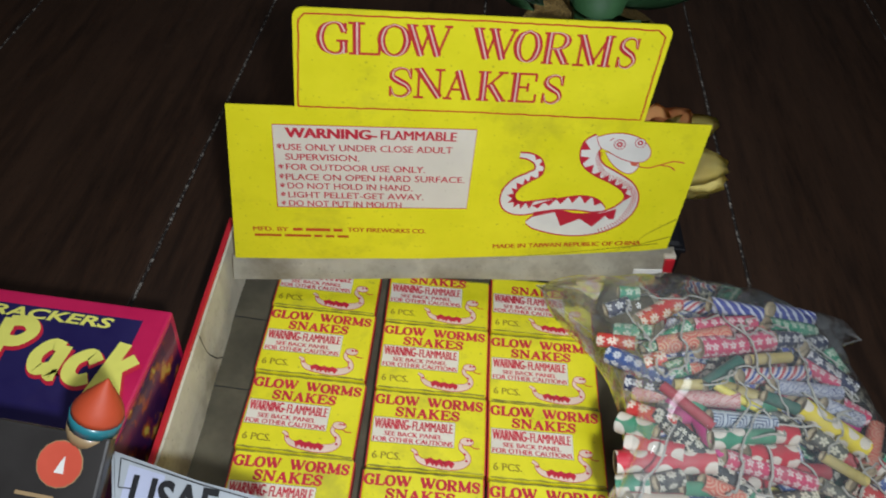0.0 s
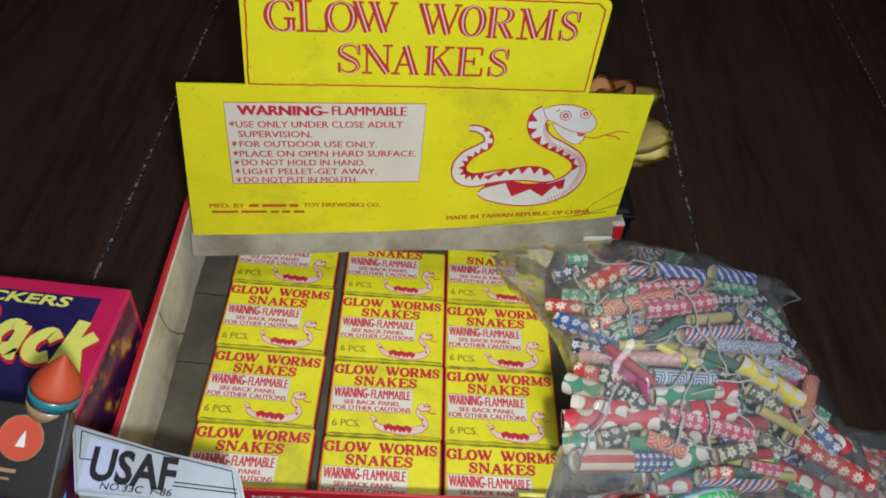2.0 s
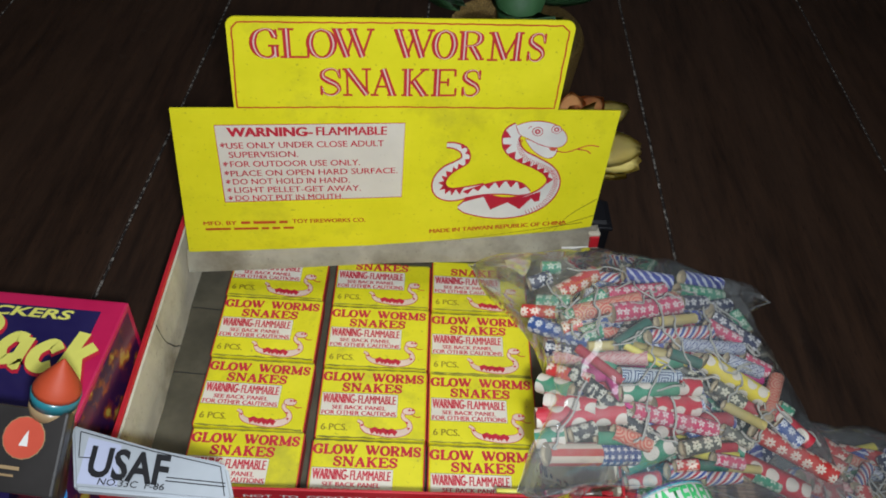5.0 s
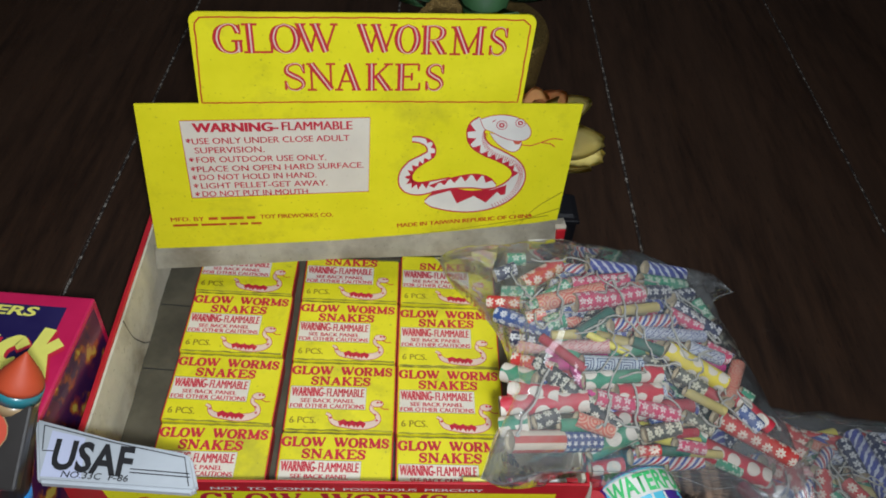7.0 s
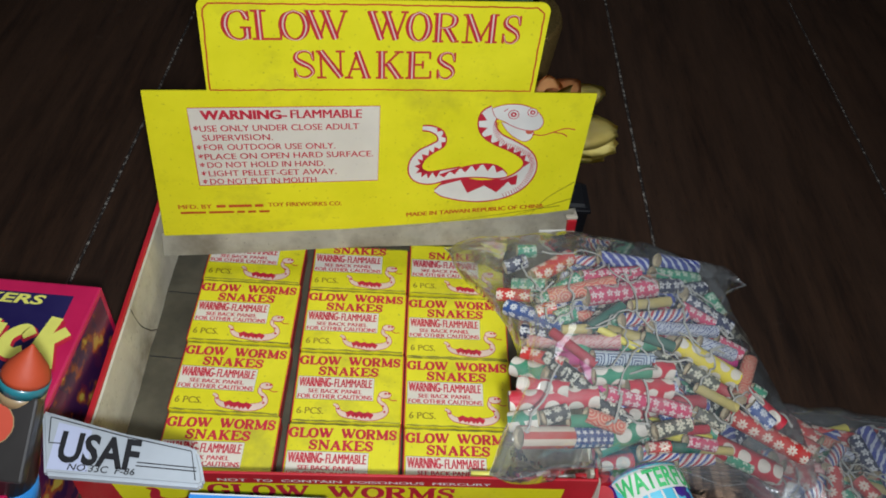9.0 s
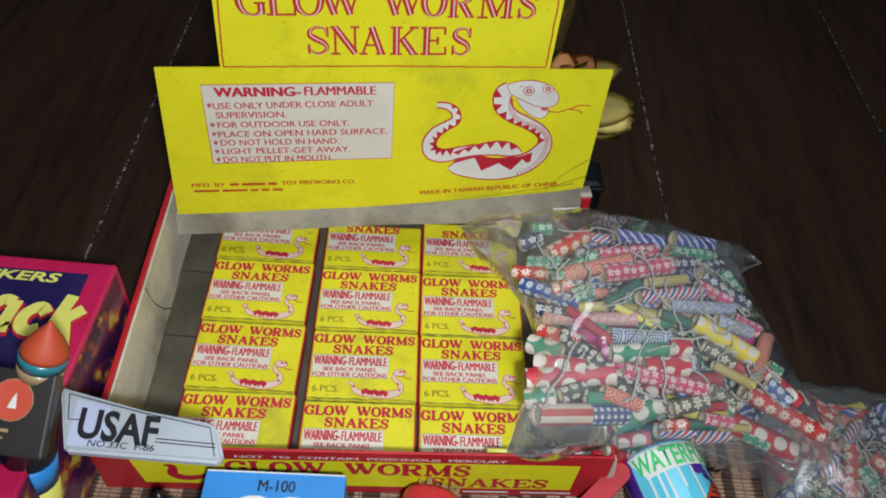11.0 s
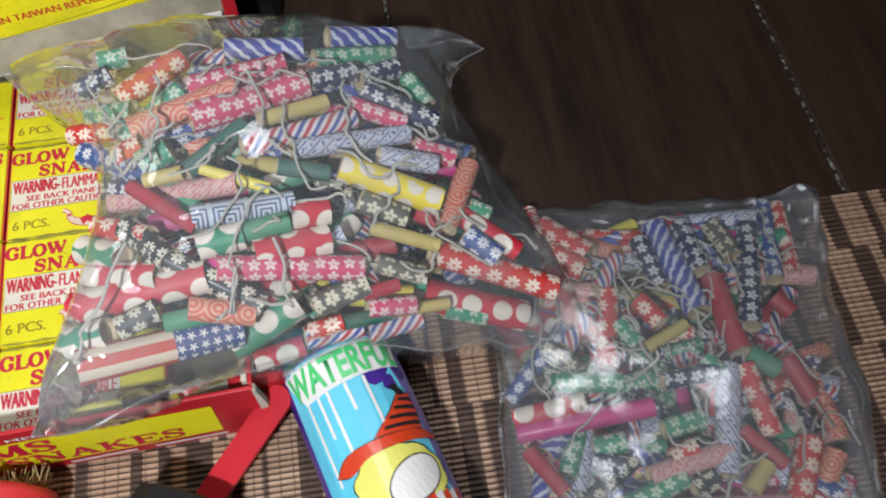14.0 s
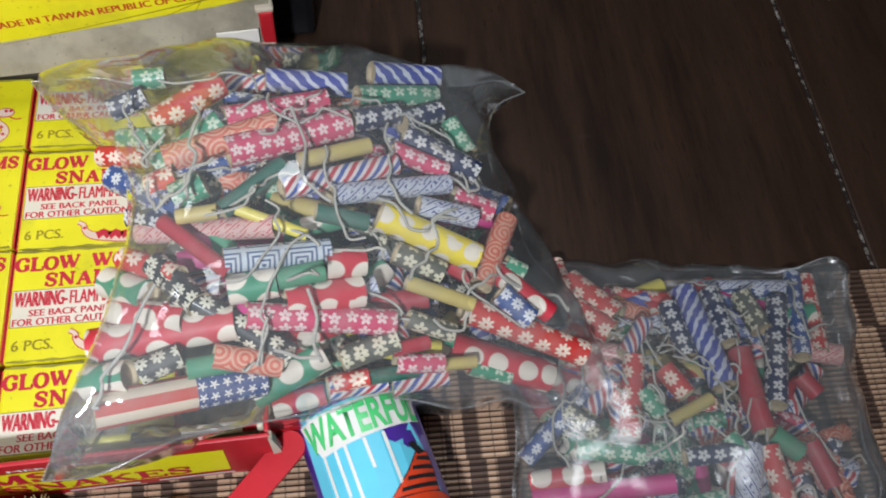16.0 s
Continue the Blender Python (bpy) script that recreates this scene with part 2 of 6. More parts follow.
def wrap_pattern(name, base, motif, kind, size, second=None):
    """Printed paper round a tube, laid out in metres: u round it, v along it."""
    n = Nodes(name)
    uv = n.add("ShaderNodeTexCoord").outputs["UV"]
    sep = n.add("ShaderNodeSeparateXYZ", Vector=uv)
    u, v = sep.outputs[0], sep.outputs[1]
    p = n.place()
    if kind in ("dots", "flowers", "daisies", "circles"):
        vor = n.add("ShaderNodeTexVoronoi", Vector=uv, Scale=1.0 / size, Randomness=0.25)
        vor.voronoi_dimensions = "2D"
        d = vor.outputs["Distance"]
        if kind == "dots":
            f = n.step(d, 0.37, 0.33)
        elif kind == "circles":
            f = n.step(n.math("SINE", n.math("MULTIPLY", d, 32.0)), 0.0, 0.3)
        else:
            sub = n.tree.nodes.new("ShaderNodeVectorMath")
            sub.operation = "SUBTRACT"
            n.tree.links.new(uv, sub.inputs[0])
            n.tree.links.new(vor.outputs["Position"], sub.inputs[1])
            s2 = n.add("ShaderNodeSeparateXYZ", Vector=sub.outputs[0])
            ang = n.math("ARCTAN2", s2.outputs[1], s2.outputs[0])
            rim = n.math("ADD", n.math("MULTIPLY", n.math("ABSOLUTE", n.math("COSINE", n.math("MULTIPLY", ang, 4.0 if kind == "daisies" else 2.5))), 0.20 if kind == "daisies" else 0.26), 0.20 if kind == "daisies" else 0.16)
            f = n.math("MULTIPLY", n.math("LESS_THAN", d, rim), n.math("GREATER_THAN", d, 0.07))
        c = n.mix(f, base, motif)
    elif kind == "stripes":
        w = n.math("FRACT", n.math("DIVIDE", n.math("ADD", u, v), size))
        c = n.mix(n.math("LESS_THAN", w, 0.28), base, motif)
        c = n.mix(n.math("MULTIPLY", n.math("GREATER_THAN", w, 0.5), n.math("LESS_THAN", w, 0.78)), c, second)
    elif kind == "script":
        w = n.math("FRACT", n.math("DIVIDE", n.math("ADD", n.math("MULTIPLY", u, 1.3), v), size))
        line = n.math("LESS_THAN", w, 0.14)
        marks = n.math("GREATER_THAN", n.noise(uv, 1.6 / size * 2.2, 2.0), 0.56)
        body = n.math("MULTIPLY", n.math("GREATER_THAN", w, 0.32), n.math("LESS_THAN", w, 0.82))
        c = n.mix(n.math("MAXIMUM", line, n.math("MULTIPLY", marks, body)), base, motif)
    elif kind == "flag":
        bars = n.math("LESS_THAN", n.math("FRACT", n.math("DIVIDE", u, size)), 0.5)
        c = n.mix(bars, base, motif)
        vor = n.add("ShaderNodeTexVoronoi", Vector=uv, Scale=260.0, Randomness=0.05)
        vor.voronoi_dimensions = "2D"
        away = n.tree.nodes.new("ShaderNodeVectorMath")
        away.operation = "SUBTRACT"
        n.tree.links.new(uv, away.inputs[0])
        n.tree.links.new(vor.outputs["Position"], away.inputs[1])
        s2 = n.add("ShaderNodeSeparateXYZ", Vector=away.outputs[0])
        point = n.math("ABSOLUTE", n.math("COSINE", n.math("MULTIPLY", n.math("ARCTAN2", s2.outputs[1], s2.outputs[0]), 2.5)))
        rim = n.math("ADD", n.math("MULTIPLY", n.math("POWER", point, 3.0), 0.26), 0.15)
        stars = n.mix(n.math("LESS_THAN", vor.outputs["Distance"], rim), second, (0.72, 0.70, 0.66))
        c = n.mix(n.math("GREATER_THAN", v, 0.0295), c, stars)
    elif kind == "swirl":
        w = n.math("ADD", n.math("DIVIDE", n.math("SUBTRACT", v, u), size), n.math("MULTIPLY", n.noise(uv, 260.0, 1.0), 0.7))
        c = n.mix(n.math("GREATER_THAN", n.math("FRACT", w), 0.62), base, motif)
    elif kind == "maze":
        a = n.math("LESS_THAN", n.math("FRACT", n.math("DIVIDE", n.math("MAXIMUM", n.math("PINGPONG", u, size), n.math("PINGPONG", v, size)), size / 4.0)), 0.45)
        c = n.mix(a, base, motif)
    else:
        c = n.mix(n.noise(p, 150.0), tuple(k * 0.8 for k in base), tuple(min(1, k * 1.15) for k in base))
    fade = n.math("MULTIPLY", n.step(n.noise(p, 90.0, 4.0), 0.45, 0.8), 0.4)
    c = n.mix(fade, c, (0.34, 0.30, 0.26))
    n.colour(c, 0.55, 0.0, 0.1)
    n.bump(n.noise(p, 500.0, 3.0), 0.2, 0.0002)
    return n.mat


CREAM = (0.70, 0.64, 0.54)
WRAPS = {
    "yellow_dot": (wrap_pattern("yellow_polka_paper", (0.78, 0.62, 0.03), CREAM, "dots", 0.0085), "yellow paper tube with cream polka dots"),
    "yellow": (wrap_pattern("plain_yellow_paper", (0.76, 0.66, 0.10), CREAM, "plain", 1), "thin bright yellow paper tube"),
    "red": (wrap_pattern("plain_red_paper", (0.40, 0.018, 0.035), CREAM, "plain", 1), "plain dark red paper tube"),
    "green": (wrap_pattern("plain_green_paper", (0.05, 0.26, 0.14), CREAM, "plain", 1), "plain green paper tube"),
    "dark_green": (wrap_pattern("plain_bottle_green_paper", (0.02, 0.12, 0.085), CREAM, "plain", 1), "plain bottle green paper tube"),
    "magenta": (wrap_pattern("plain_magenta_paper", (0.55, 0.02, 0.20), CREAM, "plain", 1), "plain magenta paper tube"),
    "kraft": (wrap_pattern("yellowed_kraft_paper", (0.52, 0.42, 0.14), CREAM, "plain", 1), "thin yellowed kraft paper tube"),
    "pink_script": (wrap_pattern("pink_script_paper", (0.62, 0.40, 0.36), (0.50, 0.08, 0.10), "script", 0.005), "pale pink paper tube with slanted red print"),
    "blue_script": (wrap_pattern("blue_script_paper", (0.52, 0.55, 0.62), (0.06, 0.07, 0.22), "script", 0.0055), "pale grey paper tube with slanted blue print"),
    "geo": (wrap_pattern("blue_maze_paper", (0.50, 0.56, 0.60), (0.05, 0.09, 0.20), "maze", 0.006), "blue and white key pattern paper tube"),
    "red_dot": (wrap_pattern("red_polka_paper", (0.52, 0.02, 0.04), CREAM, "dots", 0.0115), "red paper tube with big cream dots"),
    "green_dot": (wrap_pattern("green_polka_paper", (0.03, 0.24, 0.13), CREAM, "dots", 0.012), "green paper tube with big cream dots"),
    "pink_flower": (wrap_pattern("pink_flower_paper", (0.58, 0.05, 0.13), (0.74, 0.58, 0.56), "flowers", 0.0052), "hot pink paper tube with small white flowers"),
    "black_flower": (wrap_pattern("black_flower_paper", (0.022, 0.024, 0.026), (0.62, 0.60, 0.48), "daisies", 0.0062), "black paper tube with cream flowers"),
    "grey_flower": (wrap_pattern("grey_flower_paper", (0.10, 0.105, 0.085), (0.60, 0.57, 0.42), "flowers", 0.0062), "grey paper tube with cream flowers"),
    "navy_flower": (wrap_pattern("navy_flower_paper", (0.022, 0.030, 0.085), (0.62, 0.62, 0.60), "flowers", 0.006), "navy paper tube with white flowers"),
    "blue_flower": (wrap_pattern("blue_flower_paper", (0.035, 0.085, 0.27), (0.64, 0.66, 0.68), "daisies", 0.0062), "blue paper tube with white flowers"),
    "green_flower": (wrap_pattern("green_flower_paper", (0.035, 0.27, 0.15), (0.50, 0.60, 0.46), "flowers", 0.0058), "green paper tube with pale flowers"),
    "red_flower": (wrap_pattern("red_flower_paper", (0.55, 0.035, 0.03), (0.76, 0.62, 0.50), "daisies", 0.0080), "red paper tube with cream flowers"),
    "coral_circle": (wrap_pattern("coral_ring_paper", (0.60, 0.13, 0.08), (0.66, 0.36, 0.25), "circles", 0.009), "coral paper tube with ring print"),
    "rwb": (wrap_pattern("barber_stripe_paper", (0.68, 0.62, 0.60), (0.48, 0.04, 0.06), "stripes", 0.0075, (0.05, 0.09, 0.32)), "red white and blue barber stripe tube"),
    "blue_swirl": (wrap_pattern("blue_swirl_paper", (0.05, 0.07, 0.32), (0.55, 0.58, 0.66), "swirl", 0.006), "blue paper tube with white swirls"),
    "flag": (wrap_pattern("flag_paper", (0.62, 0.52, 0.40), (0.48, 0.07, 0.05), "flag", 0.0075, (0.035, 0.07, 0.21)), "paper tube with striped and starred flag print"),
}


def film_material(name, tint, rough=0.055):
    """Clear plastic film: see-through, glossy where creased, a little milky."""
    n = Nodes(name)
    p = n.add("ShaderNodeTexCoord").outputs["Object"]
    big = n.noise(p, 15.0, 2.0, 0.45)
    fold = n.math("ABSOLUTE", n.math("SUBTRACT", n.noise(p, 10.0, 1.0, 0.4), 0.5))
    fine = n.noise(p, 60.0, 2.0, 0.5)
    h = n.math("ADD", n.math("ADD", n.math("MULTIPLY", big, 0.8), n.math("MULTIPLY", fold, 1.5)), n.math("MULTIPLY", fine, 0.07))
    bump = n.add("ShaderNodeBump", Height=h, Strength=0.9, Distance=0.020).outputs[0]
    clear = n.add("ShaderNodeBsdfTransparent", Color=(tint, tint * 1.005, tint * 1.005, 1)).outputs[0]
    gloss = n.add("ShaderNodeBsdfGlossy", Color=(1, 1, 1, 1), Roughness=rough, Normal=bump).outputs[0]
    milk = n.add("ShaderNodeBsdfDiffuse", Color=(0.38, 0.41, 0.42, 1)).outputs[0]
    fres = n.add("ShaderNodeFresnel", IOR=1.45, Normal=bump).outputs[0]
    haze = n.math("MULTIPLY", n.step(big, 0.35, 0.75), 0.14)
    one = n.add("ShaderNodeMixShader", i0=n.math("ADD", haze, 0.115), i1=clear, i2=milk).outputs[0]
    two = n.add("ShaderNodeMixShader", i0=n.math("MINIMUM", n.math("MULTIPLY", fres, 1.3), 0.8), i1=one, i2=gloss).outputs[0]
    out = n.tree.nodes["Material Output"]
    n.tree.links.new(two, out.inputs["Surface"])
    n.tree.nodes.remove(n.bsdf)
    return n.mat



FILM = film_material("clear_plastic_film", 0.86)
# Rougher film, tinted darker to hold the weaker light over the small bag.
FILM_DIMMED = film_material("dimmed_plastic_film", 0.64, 0.17)


def seam_material():
    """Welded plastic edge: clear, milkier than the film."""
    n = Nodes("welded_plastic_edge")
    p = n.add("ShaderNodeTexCoord").outputs["Object"]
    clear = n.add("ShaderNodeBsdfTransparent", Color=(0.95, 0.95, 0.95, 1)).outputs[0]
    milk = n.add("ShaderNodeBsdfDiffuse", Color=(0.6, 0.62, 0.62, 1)).outputs[0]
    gloss = n.add("ShaderNodeBsdfGlossy", Color=(1, 1, 1, 1), Roughness=0.2).outputs[0]
    one = n.add("ShaderNodeMixShader", i0=n.math("MULTIPLY", n.noise(p, 60.0), 0.28), i1=clear, i2=milk).outputs[0]
    two = n.add("ShaderNodeMixShader", i0=0.07, i1=one, i2=gloss).outputs[0]
    n.tree.links.new(two, n.tree.nodes["Material Output"].inputs["Surface"])
    n.tree.nodes.remove(n.bsdf)
    return n.mat


SEAM = seam_material()


def petal_material(name, a, b):
    n = Nodes(name)
    p = n.place()
    c = n.mix(n.noise(p, 60.0, 4.0), a, b)
    n.colour(c, 0.6)
    n.put(n.bsdf, "Subsurface Weight", 0.1)
    n.put(n.bsdf, "Subsurface Radius", (0.004, 0.003, 0.002))
    n.bump(n.noise(p, 300.0, 3.0), 0.3, 0.0005)
    return n.mat


PETAL = petal_material("yellow_petal", (0.74, 0.60, 0.14), (0.90, 0.78, 0.32))
PETAL_WARM = petal_material("apricot_petal", (0.78, 0.26, 0.10), (0.88, 0.52, 0.20))
LEAF = petal_material("green_fabric_leaf", (0.025, 0.085, 0.030), (0.06, 0.17, 0.06))


def glitter_material():
    n = Nodes("gold_glitter")
    p = n.place()
    v = n.add("ShaderNodeTexVoronoi", Vector=p, Scale=900.0)
    c = n.mix(v.outputs["Distance"], (0.62, 0.42, 0.14), (0.16, 0.09, 0.03))
    n.colour(c, 0.35, 0.7)
    n.bump(v.outputs["Distance"], 0.8, 0.001)
    return n.mat


GLITTER = glitter_material()


# ---- building helpers ----
def part(name, bm, material, parent=None, label="", m=None, smooth=False):
    """Links a bmesh (or a ready mesh) as one mesh object under a thing or a part."""
    if isinstance(bm, bmesh.types.BMesh):
        mesh = bpy.data.meshes.new(name)
        bm.to_mesh(mesh)
        bm.free()
    else:
        mesh = bm
    if material is not None and not mesh.materials:
        mesh.materials.append(material)
    if smooth:
        for f in mesh.polygons:
            f.use_smooth = True
    ob = new(name, mesh)
    if parent is not None:
        ob.parent = parent
    if m is not None:
        ob.matrix_basis = m
    if label:
        ob["label"] = label
    return ob


def thing(name, m, label, category, group=""):
    ob = new(name)
    ob.empty_display_size = 0.01
    ob.matrix_basis = m
    return tagged(ob, label, category, group)


def slab(x0, y0, z0, x1, y1, z1, bevel=0.0):
    bm = bmesh.new()
    bmesh.ops.create_cube(bm, size=1.0)
    for v in bm.verts:
        v.co = Vector(((x0 + x1) / 2 + v.co.x * (x1 - x0), (y0 + y1) / 2 + v.co.y * (y1 - y0), (z0 + z1) / 2 + v.co.z * (z1 - z0)))
    if bevel:
        bmesh.ops.bevel(bm, geom=bm.edges[:], offset=bevel, segments=2, affect="EDGES", profile=0.6)
    return bm


def sheet(points, z0, z1=None):
    """A flat shape from its outline; with z1 it has thickness."""
    bm = bmesh.new()
    low = [bm.verts.new((x, y, z0)) for x, y in points]
    face = bm.faces.new(low)
    if z1 is not None:
        out = bmesh.ops.extrude_face_region(bm, geom=[face])
        for v in out["geom"]:
            if isinstance(v, bmesh.types.BMVert):
                v.co.z = z1
    bmesh.ops.recalc_face_normals(bm, faces=bm.faces[:])
    if z1 is None and bm.faces[:][0].normal.z < 0:
        bmesh.ops.reverse_faces(bm, faces=bm.faces[:])
    if len(points) > 4:
        bmesh.ops.triangulate(bm, faces=[f for f in bm.faces if len(f.verts) > 4])
    return bm


def rounded(x0, y0, x1, y1, r, corners="1111", n=5):
    """Outline of a rectangle with some rounded corners, in the order bl, br, tr, tl."""
    pts = []
    for i, (cx, cy, a) in enumerate(((x0, y0, 180), (x1, y0, 270), (x1, y1, 0), (x0, y1, 90))):
        if corners[i] == "0":
            pts.append((cx, cy))
            continue
        mx, my = cx + (r if cx == x0 else -r), cy + (r if cy == y0 else -r)
        for k in range(n + 1):
            t = radians(a + 90 * k / n)
            pts.append((mx + r * math.cos(t), my + r * math.sin(t)))
    return pts


def spline(points, steps=8):
    """A smooth line through points."""
    p = [Vector(q) for q in points]
    p = [2 * p[0] - p[1]] + p + [2 * p[-1] - p[-2]]
    out = []
    for i in range(1, len(p) - 2):
        for k in range(steps):
            t = k / steps
            out.append(0.5 * (2 * p[i] + (p[i + 1] - p[i - 1]) * t + (2 * p[i - 1] - 5 * p[i] + 4 * p[i + 1] - p[i + 2]) * t * t
                              + (3 * p[i] - p[i - 1] - 3 * p[i + 1] + p[i + 2]) * t ** 3))
    out.append(p[-2])
    return out


def ribbon(points, width, z, steps=8, bm=None):
    """A flat band along a smooth line; width is a number or a function of 0..1."""
    line = spline([(a, b, 0) for a, b in points], steps) if steps else [Vector((a, b, 0)) for a, b in points]
    bm = bm or bmesh.new()
    last = None
    for i, q in enumerate(line):
        d = (line[min(i + 1, len(line) - 1)] - line[max(i - 1, 0)]).normalized()
        w = width(i / (len(line) - 1)) if callable(width) else width
        s = Vector((-d.y, d.x, 0)) * w / 2
        pair = [bm.verts.new((q + s).xy.to_3d() + Vector((0, 0, z))), bm.verts.new((q - s).xy.to_3d() + Vector((0, 0, z)))]
        if last:
            bm.faces.new((last[0], last[1], pair[1], pair[0]))
        last = pair
    return bm


def lettering(body, x0, y0, x1, y1, z=0.0, bold=0.0, slant=0.0, heavy=0.0):
    """Built-in letters fitted into a rectangle, as a flat mesh."""
    cu = bpy.data.curves.new("letters", "FONT")
    cu.body, cu.size, cu.resolution_u, cu.offset, cu.shear = body, 1.0, 3, bold, slant
    ob = bpy.data.objects.new("letters", cu)
    mesh = bpy.data.meshes.new_from_object(ob)
    bpy.data.objects.remove(ob)
    co = np.empty(len(mesh.vertices) * 3)
    mesh.vertices.foreach_get("co", co)
    co = co.reshape(-1, 3)
    lo, hi = co.min(0), co.max(0)
    co[:, 0] = x0 + (co[:, 0] - lo[0]) / (hi[0] - lo[0]) * (x1 - x0)
    co[:, 1] = y0 + (co[:, 1] - lo[1]) / (hi[1] - lo[1]) * (y1 - y0)
    co[:, 2] = z
    mesh.vertices.foreach_set("co", co.ravel())
    mesh.materials.clear()
    if heavy:
        bm = bmesh.new()
        bm.from_mesh(mesh)
        n = len(bm.verts)
        bm.from_mesh(mesh)
        bm.verts.ensure_lookup_table()
        for v in bm.verts[n:]:
            v.co.x += heavy
            v.co.z += 0.00002
        bm.to_mesh(mesh)
        bm.free()
    mesh.update()
    return mesh


# Strokes of the slab letters in a unit cell: T a thick bar, t a thin one, C a round, S the double bend.
GLYPHS = {
    "L": "T .26 0 .26 1;t .02 1 .52 1;t .02 0 .98 0;t .96 0 .96 .3",
    "G": "C .88 .72 .74 .95 .5 1 .2 .86 .07 .5 .2 .14 .5 0 .74 .05 .86 .2;T .84 .03 .84 .4;t .6 .42 1 .42;t .91 .66 .91 1",
    "O": "C .5 1 .2 .86 .07 .5 .2 .14 .5 0 .8 .14 .93 .5 .8 .86 .5 1",
    "W": "T .09 1 .33 .02;t .33 .02 .52 .95;T .46 1 .70 .02;t .70 .02 .93 1;t 0 1 .24 1;t .34 1 .6 1;t .82 1 1 1",
    "R": "T .22 0 .22 1;C .22 1 .55 1 .77 .9 .82 .75 .75 .6 .55 .5 .22 .5;T .5 .5 .82 .02;t .02 0 .42 0;t .72 0 1 0;t .02 1 .3 1",
    "M": "t .14 0 .14 1;T .15 1 .5 .04;t .5 .04 .84 1;T .84 0 .84 1;t 0 0 .3 0;t .66 0 1 0;t 0 1 .22 1;t .8 1 1 1",
    "S": "S .86 .70 .76 .93 .5 1 .22 .9 .18 .7 .42 .55 .72 .41 .84 .2 .58 .01 .24 .06 .12 .3;t .88 .64 .88 1;t .1 0 .1 .36",
    "N": "t .16 0 .16 1;T .16 1 .84 .02;t .84 0 .84 1;t 0 0 .32 0;t 0 1 .24 1;t .68 1 1 1",
    "A": "t .14 0 .5 1;T .48 1 .84 0;t .26 .33 .70 .33;t 0 0 .3 0;t .64 0 1 0",
    "K": "T .22 0 .22 1;t .26 .4 .82 1;T .44 .56 .82 0;t .02 0 .42 0;t .02 1 .42 1;t .66 1 .98 1;t .66 0 1 0",
    "E": "T .24 0 .24 1;t .02 1 .92 1;t .02 0 .96 0;t .24 .52 .66 .52;t .92 .74 .92 1;t .96 0 .96 .28;t .66 .37 .66 .67",
}
WIDE = {"W": 1.5, "M": 1.3, "O": 0.95, "G": 0.95, " ": 0.7, "L": 0.95, "E": 0.95, "S": 0.8, "R": 1.0, "K": 1.05, "N": 1.05, "A": 1.0}


def glyph(bm, c, x0, y0, x1, y1, z, thick, thin, only=""):
    """One slab letter; thick and thin are shares of its height; only: leave out the other kinds of stroke."""
    h = y1 - y0
    for i, stroke in enumerate(GLYPHS[c].split(";")):
        kind, *nums = stroke.split()
        if only and kind not in only:
            continue
        nums = [float(v) for v in nums]
        pts = [(x0 + (x1 - x0) * a, y0 + h * (thin / 2 + b * (1 - thin))) for a, b in zip(nums[::2], nums[1::2])]
        if kind in "Tt":
            ribbon(pts, h * (thick if kind == "T" else thin), z + 0.000004 * i, 0, bm)
            continue
        line = spline([(a, b, 0) for a, b in pts], 5)
        n = len(line) - 1

        def width(t, line=line, n=n, kind=kind):
            if kind == "S":
                return h * (thin + (thick - thin) * math.exp(-((t - 0.5) / 0.2) ** 2))
            k = round(t * n)
            d = line[min(k + 1, n)] - line[max(k - 1, 0)]
            return h * (thin + (thick - thin) * (abs(d.y) / d.length) ** 1.6)

        ribbon([(q.x, q.y) for q in line], width, z + 0.000004 * i, 0, bm)


def serif_lettering(body, x0, y0, x1, y1, z, thick=0.25, thin=0.11, only=""):
    """A line of slab letters, each with its share of the line."""
    unit, x = (x1 - x0) / sum(WIDE[c] for c in body), x0
    bm = bmesh.new()
    for c in body:
        w = unit * WIDE[c]
        if c != " ":
            glyph(bm, c, x + w * 0.04, y0, x + w * 0.96, y1, z, thick, thin, only)
        x += w
    return bm


def tube(p0, p1, r0, r1=None, n=14, caps=True):
    """A tapered round bar with uv in metres: u round it, v along it."""
    r1 = r0 if r1 is None else r1
    p0, p1 = Vector(p0), Vector(p1)
    q = (p1 - p0).to_track_quat("Z", "Y").to_matrix()
    bm = bmesh.new()
    uv = bm.loops.layers.uv.new("UVMap")
    rings = []
    for p, r in ((p0, r0), (p1, r1)):
        rings.append([bm.verts.new(p + q @ Vector((r * math.cos(2 * math.pi * i / n), r * math.sin(2 * math.pi * i / n), 0))) for i in range(n)])
    length = (p1 - p0).length
    for i in range(n):
        j = (i + 1) % n
        f = bm.faces.new((rings[0][i], rings[0][j], rings[1][j], rings[1][i]))
        f.smooth = True
        for loop, a, b in zip(f.loops, (i, i + 1, i + 1, i), (0, 0, 1, 1)):
            loop[uv].uv = (2 * math.pi * max(r0, r1) * a / n, length * b)
    if caps:
        bm.faces.new(rings[0][::-1])
        bm.faces.new(rings[1])
    return bm


